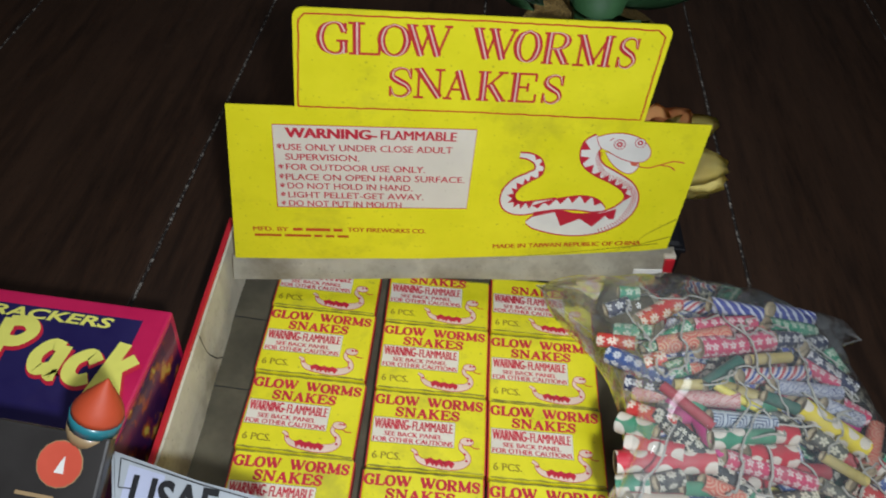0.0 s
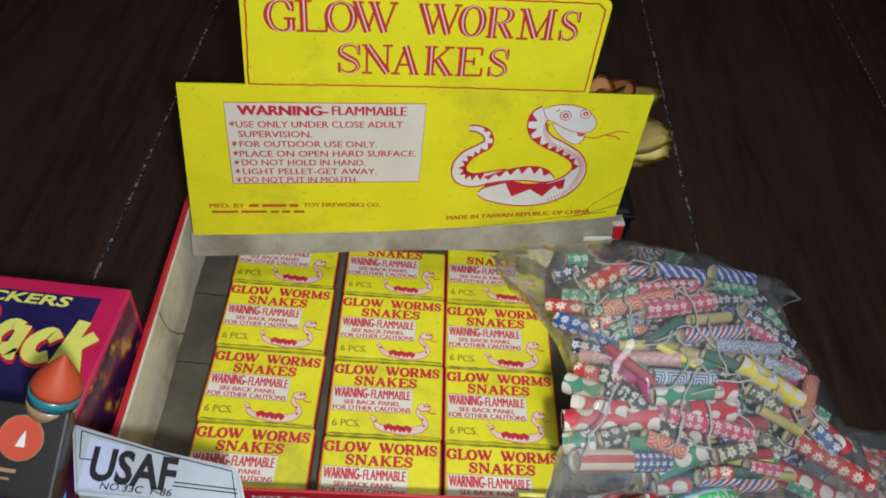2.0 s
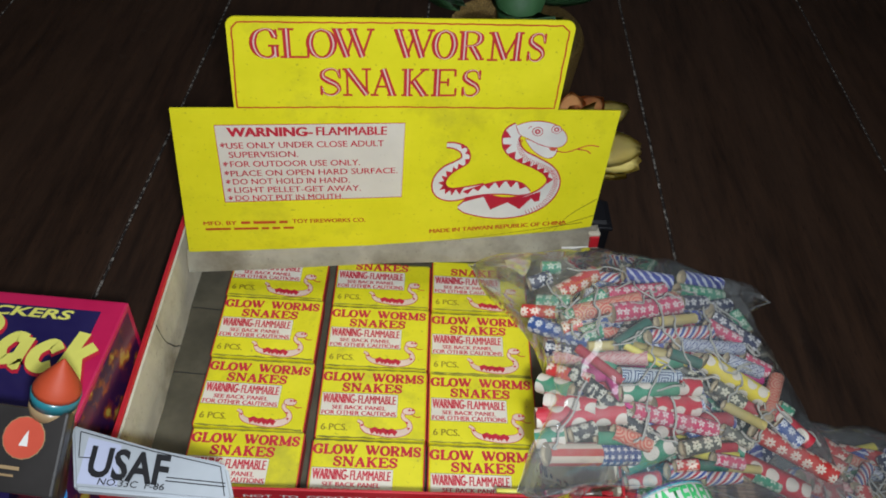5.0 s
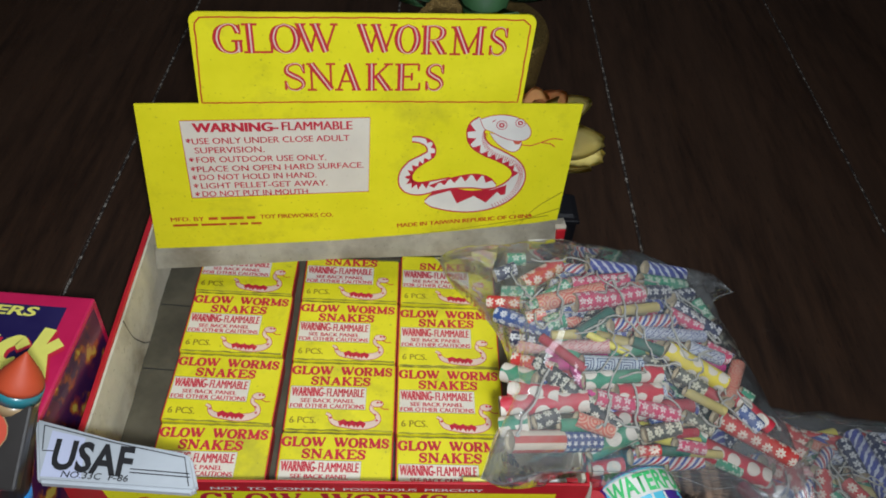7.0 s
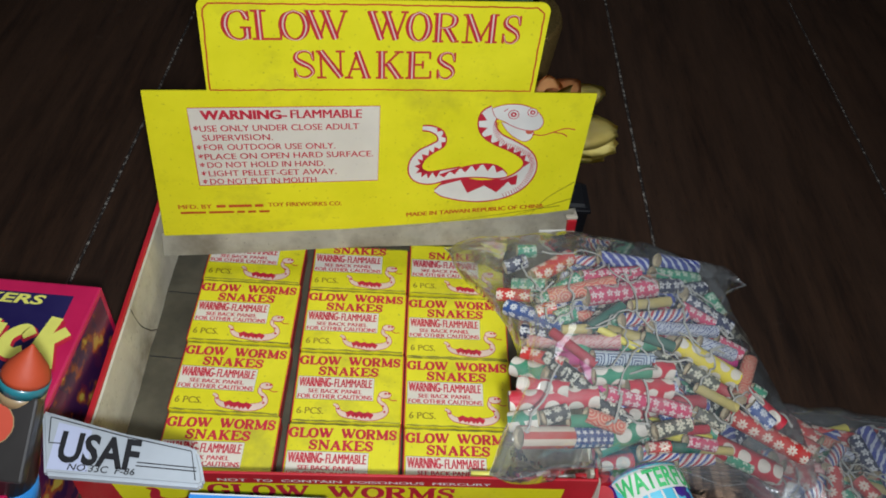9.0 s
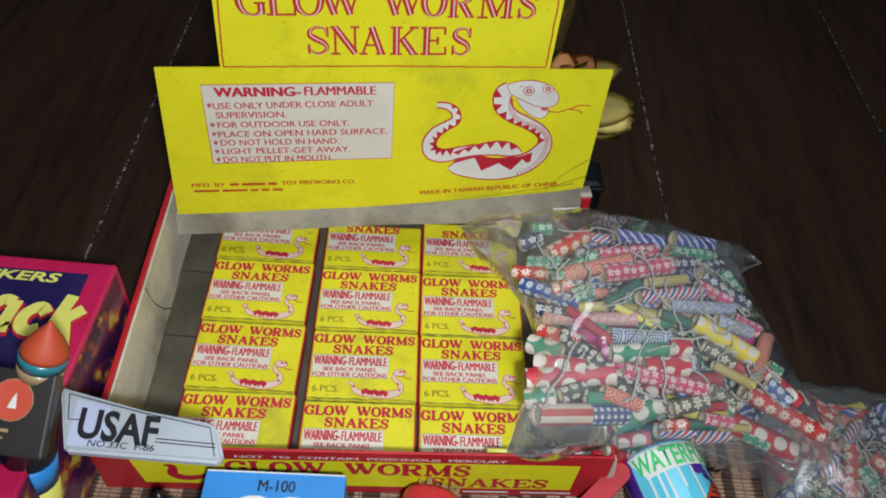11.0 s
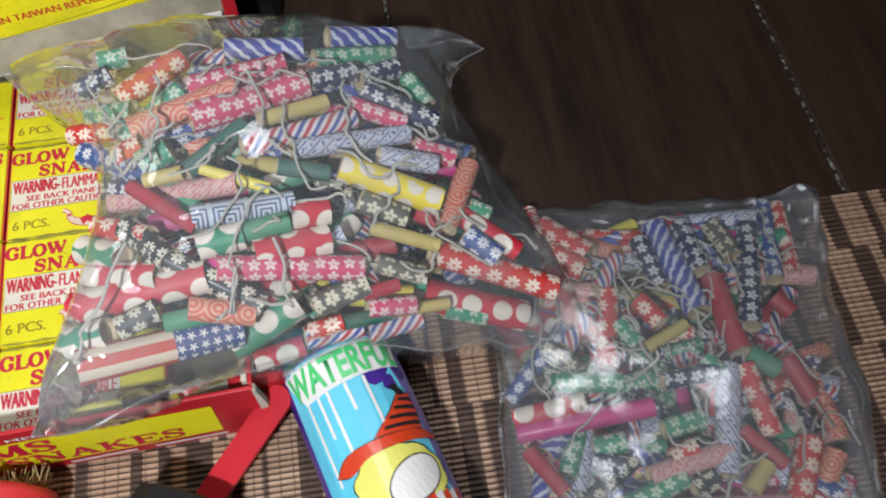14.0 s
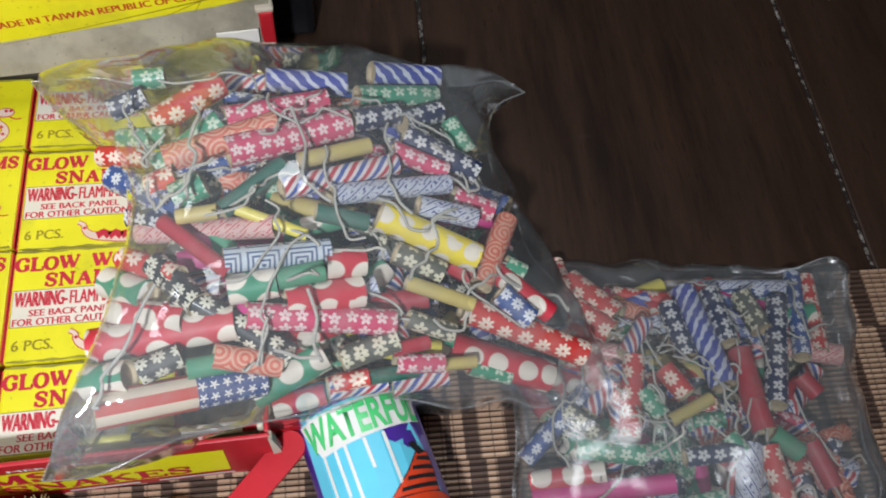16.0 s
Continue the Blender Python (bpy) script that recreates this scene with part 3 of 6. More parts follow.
def cord(points, r, steps=6, n=5):
    """A thin round cord along a smooth line."""
    line = spline(points, steps)
    bm = bmesh.new()
    last = None
    for i, p in enumerate(line):
        d = (line[min(i + 1, len(line) - 1)] - line[max(i - 1, 0)])
        q = d.to_track_quat("Z", "Y").to_matrix()
        ring = [bm.verts.new(p + q @ Vector((r * math.cos(2 * math.pi * k / n), r * math.sin(2 * math.pi * k / n), 0))) for k in range(n)]
        if last:
            for k in range(n):
                f = bm.faces.new((last[k], last[(k + 1) % n], ring[(k + 1) % n], ring[k]))
                f.smooth = True
        last = ring
    return bm


# ---- room and table ----
ROOM = (-1.6, -1.7, 1.9, 2.2)
FLOOR_Z, TOP_Z, CEIL_Z = -0.74, 0.0100, 1.65
BASE = 0.0128  # top of the mat
# Unseen room shell, added to give the glossy surfaces something to reflect.
for name, dims, material in (
    ("floor", (ROOM[0], ROOM[1], FLOOR_Z - 0.1, ROOM[2], ROOM[3], FLOOR_Z), ROOM_WOOD),
    ("ceiling", (ROOM[0], ROOM[1], CEIL_Z, ROOM[2], ROOM[3], CEIL_Z + 0.1), WALL_PAINT),
    ("wall_north", (ROOM[0], ROOM[3], FLOOR_Z, ROOM[2], ROOM[3] + 0.1, CEIL_Z), WALL_PAINT),
    ("wall_south", (ROOM[0], ROOM[1] - 0.1, FLOOR_Z, ROOM[2], ROOM[1], CEIL_Z), WALL_PAINT),
    ("wall_east", (ROOM[2], ROOM[1], FLOOR_Z, ROOM[2] + 0.1, ROOM[3], CEIL_Z), WALL_PAINT),
    ("wall_west", (ROOM[0] - 0.1, ROOM[1], FLOOR_Z, ROOM[0], ROOM[3], CEIL_Z), WALL_PAINT),
):
    tagged(part(name, slab(*dims), material), kind="structure")

table = thing("table", pose(0, 0, FLOOR_Z), "dark brown stained wooden plank table with dusty joints", "table")
SEAMS = (-0.59, -0.38, -0.168, 0.038, 0.2440, 0.4475, 0.655, 0.86)
for a, b in zip(SEAMS[:-1], SEAMS[1:]):
    part("plank", slab(a + 0.0010, -0.62, TOP_Z - 0.035 - FLOOR_Z, b - 0.0010, 1.05, TOP_Z - FLOOR_Z, 0.0012), WOOD, table)
    part("joint_dust", slab(b - 0.0010, -0.60, TOP_Z - 0.027 - FLOOR_Z, b + 0.0010, 1.03, TOP_Z - 0.0009 - FLOOR_Z), CRUMBS, table, "pale crumbs caught in a joint")
for x in (-0.54, 0.82):
    for y in (-0.56, 0.99):
        part("leg", slab(x - 0.035, y - 0.035, 0, x + 0.035, y + 0.035, TOP_Z - 0.035 - FLOOR_Z, 0.004), WOOD, table)

# Woven mat of thin slats.
mat = thing("placemat", pose(0, 0, TOP_Z), "woven placemat of tan and dark brown slats", "placemat")
part("backing", slab(-0.42, -0.40, 0.0, 0.60, -0.0180, 0.0012), MAT_BASE, mat)


def slat_rows():
    bm = bmesh.new()
    pitch, y = 0.0024, -0.0180
    while y > -0.398:
        w = pitch * 0.74
        z0, z1 = 0.0011, 0.0026 + random.uniform(-0.0002, 0.0002)
        e = random.uniform(0, 0.002)
        prof = ((y, z0), (y - w * 0.2, z1), (y - w * 0.8, z1), (y - w, z0))
        left = [bm.verts.new((-0.421 - e, a, b)) for a, b in prof]
        right = [bm.verts.new((0.601 + e, a, b)) for a, b in prof]
        for k in range(3):
            bm.faces.new((left[k], left[k + 1], right[k + 1], right[k]))
        bm.faces.new(left)
        bm.faces.new(right[::-1])
        y -= pitch
    bmesh.ops.recalc_face_normals(bm, faces=bm.faces[:])
    return bm


tagged(part("slats", slat_rows(), SLATS, mat), kind="stuff")

# ---- display tray ----
TRAY = pose(-0.097, -0.0925, BASE, 0, 0, 2.5)
tray = thing("display_tray", TRAY, "open red cardboard display tray with grubby white lining", "box")
W, D, H = 0.267, 0.186, 0.0455
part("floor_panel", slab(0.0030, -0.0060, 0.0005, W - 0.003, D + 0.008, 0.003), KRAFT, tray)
for name, dims in (("front_wall", (-0.0045, -0.0090, 0.0004, W, -0.0074, H)), ("side_wall", (W - 0.0016, -0.0072, 0.0004, W, D - 0.040, 0.046))):
    part(name, slab(*dims, 0.0005), RED, tray, "red printed card")
for dims in ((0.0040, -0.0071, 0.0032, W - 0.0030, -0.0056, H - 0.006), (W - 0.0040, -0.0054, 0.0032, W - 0.0018, D - 0.042, 0.0455)):
    part("lining", slab(*dims, 0.0005), LINER, tray, "grubby white board lining")


def leaning(profile, v0, v1, sway):
    """A board along the tray's side that leans outwards: its cross section swept from v0 to v1."""
    bm = bmesh.new()
    rings = []
    for k in range(25):
        y = v0 + (v1 - v0) * k / 24
        w = sway * (math.sin(k * 0.9) + 0.5 * math.sin(k * 2.3))
        rings.append([bm.verts.new((x + w * (i in (1, 2)), y, zz + (0.4 * w if zz > 0.03 else 0))) for i, (x, zz) in enumerate(profile)])
    n = len(profile)
    for a_, b_ in zip(rings[:-1], rings[1:]):
        for i in range(n):
            bm.faces.new((a_[i], a_[(i + 1) % n], b_[(i + 1) % n], b_[i]))
    bm.faces.new(rings[0])
    bm.faces.new(rings[-1][::-1])
    bmesh.ops.recalc_face_normals(bm, faces=bm.faces[:])
    return bm


part("side_wall", leaning(((-0.0004, 0.0004), (0.0012, 0.0004), (-0.0007, 0.0448), (-0.0015, 0.0456), (-0.0036, 0.0454), (-0.0042, 0.0442)), -0.0072, D + 0.004, 0.0001), RED, tray, "red printed card, rubbed at the edge")
part("lining", leaning(((0.0018, 0.0032), (0.0048, 0.0032), (0.0038, 0.0200), (0.0009, 0.0444), (-0.0005, 0.0444)), -0.0054, D + 0.002, 0.0003), LINER, tray, "grubby cream side lining with cracks")
# Cracks across the side lining.
part("crease", cord([(0.0009, 0.0960, 0.0444), (0.0018, 0.0965, 0.0345), (0.0028, 0.0985, 0.0250), (0.0038, 0.1020, 0.0180), (0.0044, 0.1060, 0.0110), (0.0050, 0.1120, 0.0040)], 0.0004), KRAFT, tray, "dark crack in the lining")
for v0, lean in ((0.1450, -0.0012), (0.0920, -0.0010)):
    part("floor_seam", ribbon([(0.0050, v0), (0.012, v0 + lean * 0.3), (0.020, v0 + lean), (0.028, v0 + lean * 1.2)], 0.0008, 0.0031), BLACK_INK, tray)
# Printed front.
face = part("front_label", sheet([(0.0185, 0.0087), (0.2490, 0.0087), (0.2502, 0.0366), (0.0145, 0.0366)], 0.0), YELLOW, tray, "yellow printed panel", pose(0, -0.0093, 0, 90, 0, 0))
part("letters", serif_lettering("GLOW WORMS", 0.0635, 0.0222, 0.1928, 0.0354, 0.0002, 0.24, 0.13), INK, face)
part("letters", serif_lettering("SNAKES", 0.1705, 0.0103, 0.2362, 0.0208, 0.0002, 0.24, 0.13), INK, face)
part("letters", lettering("NOT  TO  CONTAIN  POISONOUS  MERCURY", 0.0698, 0.0385, 0.2106, 0.0411, 0.0001, 0.0, 0.0, 0.0003), WHITE_INK, face)
part("snake_print", ribbon([(0.032, 0.029), (0.036, 0.027), (0.035, 0.019), (0.041, 0.015), (0.050, 0.017), (0.056, 0.022)], lambda t: 0.0015 + 0.0045 * math.sin(math.pi * t), 0.0002), INK, face)
for x0, x1 in ((0.05, 0.105), (0.19, 0.215), (0.222, 0.25)):
    part("print_bar", sheet([(x0, 0.0040), (x1, 0.0040), (x1, 0.0058), (x0, 0.0058)], 0.0001), WHITE_INK, face)

# Torn corner at the tray's front.
part("torn_edge", leaning(((W - 0.0004, 0.002), (W + 0.0006, 0.002), (W + 0.0012, 0.030), (W + 0.0007, 0.0445), (W - 0.0004, 0.0450)), -0.0098, -0.0068, 0.0012), TORN, tray, "torn pale board edge")
part("loose_flap", leaning(((W + 0.0006, 0.004), (W + 0.0075, 0.004), (W + 0.0105, 0.036), (W + 0.0095, 0.0375), (W + 0.0006, 0.040)), -0.0030, -0.0016, 0.0006), RED, tray, "red flap sprung loose from the corner")

# Raised header card, turned a little against the tray.
TURN_SIGN = math.degrees(math.atan(0.13))
SIGN = Matrix.Translation((0, 0.0735, 0)) @ Matrix.Rotation(radians(TURN_SIGN), 4, "Z") @ pose(0, 0, 0, 90 - math.degrees(math.atan(0.06)), 0, 0)
TO_TRAY = TRAY.inverted() @ SIGN


def sign_outline():
    pts = [(-0.0967, 0.0575), (-0.06, 0.0578), (0.02, 0.0598), (0.10, 0.0650), (0.150, 0.0695), (0.167, 0.0722), (0.1695, 0.1622), (0.1312, 0.1630)]
    for cx, cy, a in ((0.1282, 0.2146, 0), (-0.0487, 0.2160, 90)):
        pts += [(cx + 0.0052 * math.cos(radians(a + 15 * k)), cy + 0.0052 * math.sin(radians(a + 15 * k))) for k in range(7)]
    return pts + [(-0.0554, 0.1656), (-0.0911, 0.1658)]


sign = part("header_card", sheet(sign_outline(), -0.0012, 0.0), YELLOW, tray, "bright yellow header card with red print", TO_TRAY)


def back_flap():
    """The hanging white strip under the header card."""
    bm = bmesh.new()
    for row in range(3):
        for i in range(13):
            t = i / 12
            s = -0.0985 + 0.2705 * t
            top = 0.0585 + 0.0142 * max(0, t - 0.25) / 0.75
            low = 0.0435 + 0.003 * math.sin(3.1 * t) + 0.006 * max(0, t - 0.6)
            h = (top, (top + low) / 2, low)[row]
            bm.verts.new((s, h, (-0.0014, 0.0018, 0.0042)[row] + 0.0008 * math.sin(9 * t)))
    v = bm.verts[:]
    for row in range(2):
        for i in range(12):
            bm.faces.new((v[row * 13 + i], v[row * 13 + i + 1], v[row * 13 + i + 14], v[row * 13 + i + 13])).smooth = True
    bmesh.ops.solidify(bm, geom=bm.faces[:], thickness=0.0008)
    return bm


part("back_flap", back_flap(), FLAP_WHITE, tray, "grubby white hanging flap with scuffs", TO_TRAY)
part("back_wall", slab(-0.0985, 0.0165, -0.0300, 0.1700, 0.045, -0.0285, 0.0004), LINER, tray, "grubby white back wall", TO_TRAY)
part("corner_tab", slab(0.1478, 0.0420, 0.0052, 0.1662, 0.0595, 0.0062, 0.0003), WHITE_INK, tray, "clean white corner tab", TO_TRAY)
part("torn_corner", slab(0.1672, 0.0330, -0.0060, 0.1735, 0.0660, 0.0040, 0.0012), RED, tray, "torn red corner", TO_TRAY)
part("torn_paper", slab(0.1660, 0.0655, -0.0050, 0.1740, 0.0680, 0.0030, 0.0010), TORN, tray, "torn pale paper edge", TO_TRAY)

# Print on the header card.
UP = 0.00012
BORDER = ((-0.0536, 0.1662), (-0.0511, 0.2150), (-0.0480, 0.2184), (0.0400, 0.2182), (0.1262, 0.2170), (0.1302, 0.2135), (0.1288, 0.1645), (0.04, 0.1662), (-0.0536, 0.1662))
rnd = random.Random(6)
rough_line = []
for (xa, ya), (xb, yb) in zip(BORDER[:-1], BORDER[1:]):
    n = max(2, int(math.hypot(xb - xa, yb - ya) / 0.0035))
    rough_line += [(xa + (xb - xa) * k / n + rnd.uniform(-0.00022, 0.00022), ya + (yb - ya) * k / n + rnd.uniform(-0.00022, 0.00022)) for k in range(n)]
part("border_line", ribbon(rough_line + rough_line[:1], 0.0009, UP, 0), ORANGE_INK, sign, "thin uneven red-brown line")
TITLE = (("G", -0.0420, 0.1972, -0.0271), ("L", -0.0273, 0.1974, -0.0113), ("O", -0.0121, 0.1972, 0.0028), ("W", 0.0012, 0.1974, 0.0239), ("W", 0.0342, 0.1971, 0.0562), ("O", 0.0557, 0.1967, 0.0683),
         ("R", 0.0693, 0.1962, 0.0842), ("M", 0.0858, 0.1957, 0.1055), ("S", 0.1076, 0.1952, 0.1188), ("S", -0.0074, 0.1737, 0.0060), ("N", 0.0059, 0.1736, 0.0218), ("A", 0.0213, 0.1735, 0.0361), ("K", 0.0384, 0.1733, 0.0544), ("E", 0.0552, 0.1731, 0.0701), ("S", 0.0724, 0.1727, 0.0843))
for name, thick, thin, lift, only, ink in (("letters", 0.225, 0.075, 1.0, "", ORANGE_INK), ("letter_face", 0.185, 0.035, 1.5, "", INK), ("letter_inline", 0.052, 0.020, 2.2, "TCS", PINK_INK)):
    bm = bmesh.new()
    for c, x0, y0, x1 in TITLE:
        glyph(bm, c, x0 + (0.0004 if lift > 1 else 0), y0, x1, y0 + 0.0176, UP * lift, thick, thin, only)
    part(name, bm, ink, sign, "red slab letters with a pale inline" if lift == 1.0 else "")
panel = part("warning_panel", sheet([(-0.0687, 0.0984), (0.0401, 0.1003), (0.0413, 0.1553), (-0.0680, 0.1547)], UP), PANEL, sign, "cream warning panel with red print")
part("border_line", ribbon([(-0.0687, 0.0984), (0.0401, 0.1003), (0.0413, 0.1553), (-0.0680, 0.1547), (-0.0687, 0.0984)], 0.0005, UP * 2, 0), INK, panel)
part("letters", lettering("WARNING-", -0.0615, 0.1466, -0.0130, 0.1530, UP * 2, 0.015, 0.0, 0.0007), INK, panel)
part("letters", lettering("FLAMMABLE", -0.0105, 0.1472, 0.0303, 0.1530, UP * 2, 0.0, 0.0, 0.0005), INK, panel)
LINES = ((0.1388, 0.0300, "USE ONLY UNDER CLOSE ADULT"), (0.1320, -0.0215, "SUPERVISION."), (0.1252, 0.0149, "FOR OUTDOOR USE ONLY."), (0.1186, 0.0381, "PLACE ON OPEN HARD SURFACE."),
         (0.1121, 0.0083, "DO NOT HOLD IN HAND."), (0.1057, 0.0149, "LIGHT PELLET-GET AWAY."), (0.0994, 0.0038, "DO NOT PUT IN MOUTH."))
for y, x1, body in LINES:
    part("letters", lettering(body, -0.0618, y, x1, y + 0.0043, UP * 2, 0.0, 0.0, 0.0002), INK, panel, m=pose(0, 0, 0, 0, 0, 0.5 if x1 > 0.02 else 0.2))
    if body != "SUPERVISION.":
        part("letters", lettering("*", -0.0664, y + 0.0004, -0.0634, y + 0.0038, UP * 2, 0.02), INK, panel)
part("letters", lettering("MADE IN TAIWAN REPUBLIC OF CHINA", 0, 0, 0.0906, 0.0034, UP, 0.0, 0.0, 0.0004), ORANGE_INK, sign, m=pose(0.0588, 0.0694, 0, 0, 0, 3.4))
part("letters", lettering("MFD. BY", -0.0843, 0.0798, -0.0640, 0.0830, UP, 0.0, 0.0, 0.0003), ORANGE_INK, sign)
part("letters", lettering("TOY FIREWORKS CO.", -0.0290, 0.0803, 0.0170, 0.0836, UP, 0.0, 0.0, 0.0003), ORANGE_INK, sign)


def word_bars(y, x0, x1, h, seed):
    rnd, x, bm = random.Random(seed), x0, bmesh.new()
    while x < x1 - 0.002:
        w = min(rnd.uniform(0.004, 0.016), x1 - x)
        bm.faces.new([bm.verts.new((a, b, UP)) for a, b in ((x, y), (x + w, y + 0.0001), (x + w, y + h), (x, y + h))])
        x += w + 0.002
    return bm


part("print_bar", word_bars(0.0803, -0.0610, -0.0320, 0.0022, 1), ORANGE_INK, sign)
part("print_bar", word_bars(0.0756, -0.0835, -0.0285, 0.0018, 2), ORANGE_INK, sign)


def drawn(a, b):
    """The drawing's own sheet, 1000 wide, laid on the card, where it slants a little."""
    return (0.0531 + 0.0001215 * a + 2.6e-8 * a * b, 0.1658 - 0.0001522 * b - 1.5e-6 * a - 6e-9 * a * b)


def drawn_sheet(name, pts, material, lift, smooth=True, grow=0.0):
    if smooth:
        pts = [(p.x, p.y) for p in spline([(a, b, 0) for a, b in pts + pts[:1]], 4)][:-1]
    if grow:
        cx, cy = sum(p[0] for p in pts) / len(pts), sum(p[1] for p in pts) / len(pts)
        pts = [(x + grow * (x - cx) / math.hypot(x - cx, y - cy), y + grow * (y - cy) / math.hypot(x - cx, y - cy)) for x, y in pts]
    return part(name, sheet([drawn(a, b) for a, b in pts], UP * lift), material, sign)


def drawn_coil(rows, lift, teeth=(), side=1, depth=0.55, every=34.0):
    """A stretch of the snake: (a, b, width) along its middle, outlined in red, with teeth on one side over a share of it."""
    mid = spline(rows, 6)
    n = len(mid) - 1
    for name, grow, ink, up in (("snake_outline", 3.5, INK, lift), ("snake_body", -3.5, WHITE_INK, lift + 0.4)):
        bm, last = bmesh.new(), None
        for i, q in enumerate(mid):
            d = (mid[min(i + 1, n)] - mid[max(i - 1, 0)]).xy.normalized()
            w = max(1.0, q.z / 2 + grow)
            pair = [bm.verts.new((*drawn(q.x - d.y * w * k, q.y + d.x * w * k), UP * up)) for k in (-1, 1)]
            if last:
                bm.faces.new((last[0], pair[0], pair[1], last[1]))
            last = pair
        bmesh.ops.recalc_face_normals(bm, faces=bm.faces[:])
        part(name, bm, ink, sign)
    if not teeth:
        return
    bm, run, start = bmesh.new(), 0.0, None
    for i in range(int(teeth[0] * n), int(teeth[1] * n)):
        start = i if start is None else start
        run += (mid[i + 1] - mid[i]).xy.length
        if run >= every:
            a, c, b = mid[start], mid[i + 1], mid[(start + i + 1) // 2]
            d = (c - a).xy.normalized()
            out = Vector((-d.y, d.x)) * side
            tri = [a.xy + out * a.z / 2, c.xy + out * c.z / 2, b.xy + out * (b.z / 2 - depth * b.z)]
            top = b.xy + out * b.z / 2
            bm.faces.new([bm.verts.new((*drawn(q.x, q.y), UP * (lift + 0.8))) for q in (tri[0], top, tri[1], tri[2])])
            run, start = 0.0, None
    bmesh.ops.recalc_face_normals(bm, faces=bm.faces[:])
    part("snake_markings", bm, INK, sign)


# Tail, back coil, then the front coil with the neck.
drawn_coil([(108, 172, 24), (150, 176, 30), (192, 198, 38), (200, 240, 42), (160, 268, 42), (110, 300, 52), (78, 350, 62), (88, 400, 72), (140, 420, 66), (220, 405, 58), (300, 385, 50)], 1.0, (0.14, 0.9), -1, 0.55, 30.0)
drawn_coil([(200, 420, 34), (300, 392, 52), (400, 380, 70), (470, 388, 66), (520, 405, 20)], 1.8, (0.0, 0.95), -1, 0.5, 42.0)
drawn_coil([(172, 486, 14), (210, 484, 70), (290, 478, 118), (390, 488, 112), (490, 474, 104), (570, 438, 92), (622, 385, 76), (634, 335, 64), (606, 290, 58), (540, 252, 56), (470, 220, 62), (424, 175, 84), (420, 125, 84), (455, 90, 62)], 2.6, (0.52, 0.97), -1, 0.5, 36.0)
drawn_sheet("snake_markings", [(184, 462), (215, 432), (290, 418), (400, 430), (500, 424), (574, 398), (568, 448), (545, 452), (528, 434), (472, 492), (412, 456), (330, 496), (296, 428), (240, 444)], INK, 3.5, False)
# Belly bars on the outer side of the neck.
mid = spline([(500, 530, 0), (590, 480, 0), (640, 410, 0), (660, 345, 0), (640, 290, 0), (580, 256, 0), (510, 228, 0), (474, 180, 0), (478, 140, 0)], 7)
bm = bmesh.new()
for i in range(1, len(mid) - 1):
    d = (mid[i + 1] - mid[i - 1]).normalized()
    o = Vector((d.y, -d.x, 0))
    a, c, t = mid[i] + o * 26, mid[i] + o * 2, d * 1.6
    bm.faces.new([bm.verts.new((*drawn(q.x, q.y), UP * 3.7)) for q in (a - t, a + t, c + t, c - t)])
bmesh.ops.recalc_face_normals(bm, faces=bm.faces[:])
part("snake_belly_lines", bm, INK, sign)
HEAD = [(440, 78), (500, 62), (570, 60), (640, 78), (684, 115), (688, 150), (660, 174), (610, 176), (550, 160), (500, 136), (460, 118)]
JAW = [(486, 140), (515, 180), (555, 212), (600, 230), (632, 216), (642, 182), (590, 172), (530, 152)]
for pts, lift in ((JAW, 3.8), (HEAD, 4.4)):
    drawn_sheet("snake_outline", pts, INK, lift, True, 4.0)
    drawn_sheet("snake_head", pts, WHITE_INK, lift + 0.3)
drawn_sheet("snake_tongue", [(604, 178), (640, 180), (634, 194), (612, 192)], MELON, 5.0)
for cx, cy, r in ((545, 104, 28), (638, 94, 26)):
    for share, lift, ink in ((1.0, 5.0, INK), (0.86, 5.3, WHITE_INK), (0.52, 5.6, INK), (0.22, 5.9, WHITE_INK)):
        part("snake_eye", sheet([drawn(cx + r * share * math.cos(k * 0.52), cy + 0.78 * r * share * math.sin(k * 0.52)) for k in range(12)][::-1], UP * lift), ink, sign)
for pts, w in ((((640, 196), (690, 200), (740, 186), (800, 168), (852, 172)), 0.0007), (((745, 186), (790, 192), (812, 206)), 0.0007), (((498, 90), (516, 78)), 0.0005)):
    part("snake_tongue", ribbon([drawn(a, b) for a, b in pts], w, UP * 5.2), INK, sign)
# Flat olive lines paint the shading of creases in the card.
for pts in (((0.140, 0.066), (0.150, 0.082), (0.167, 0.096)), ((0.120, 0.064), (0.146, 0.074), (0.167, 0.082)), ((0.060, 0.061), (0.110, 0.068), (0.160, 0.076))):
    part("card_crease", ribbon(pts, lambda t: 0.0002 + 0.0005 * t, UP * 0.7), OLIVE_INK, sign, "faint dark line drawn for a card crease")

# ---- the small cartons in the tray ----
BW, BD = 0.0645, 0.0122


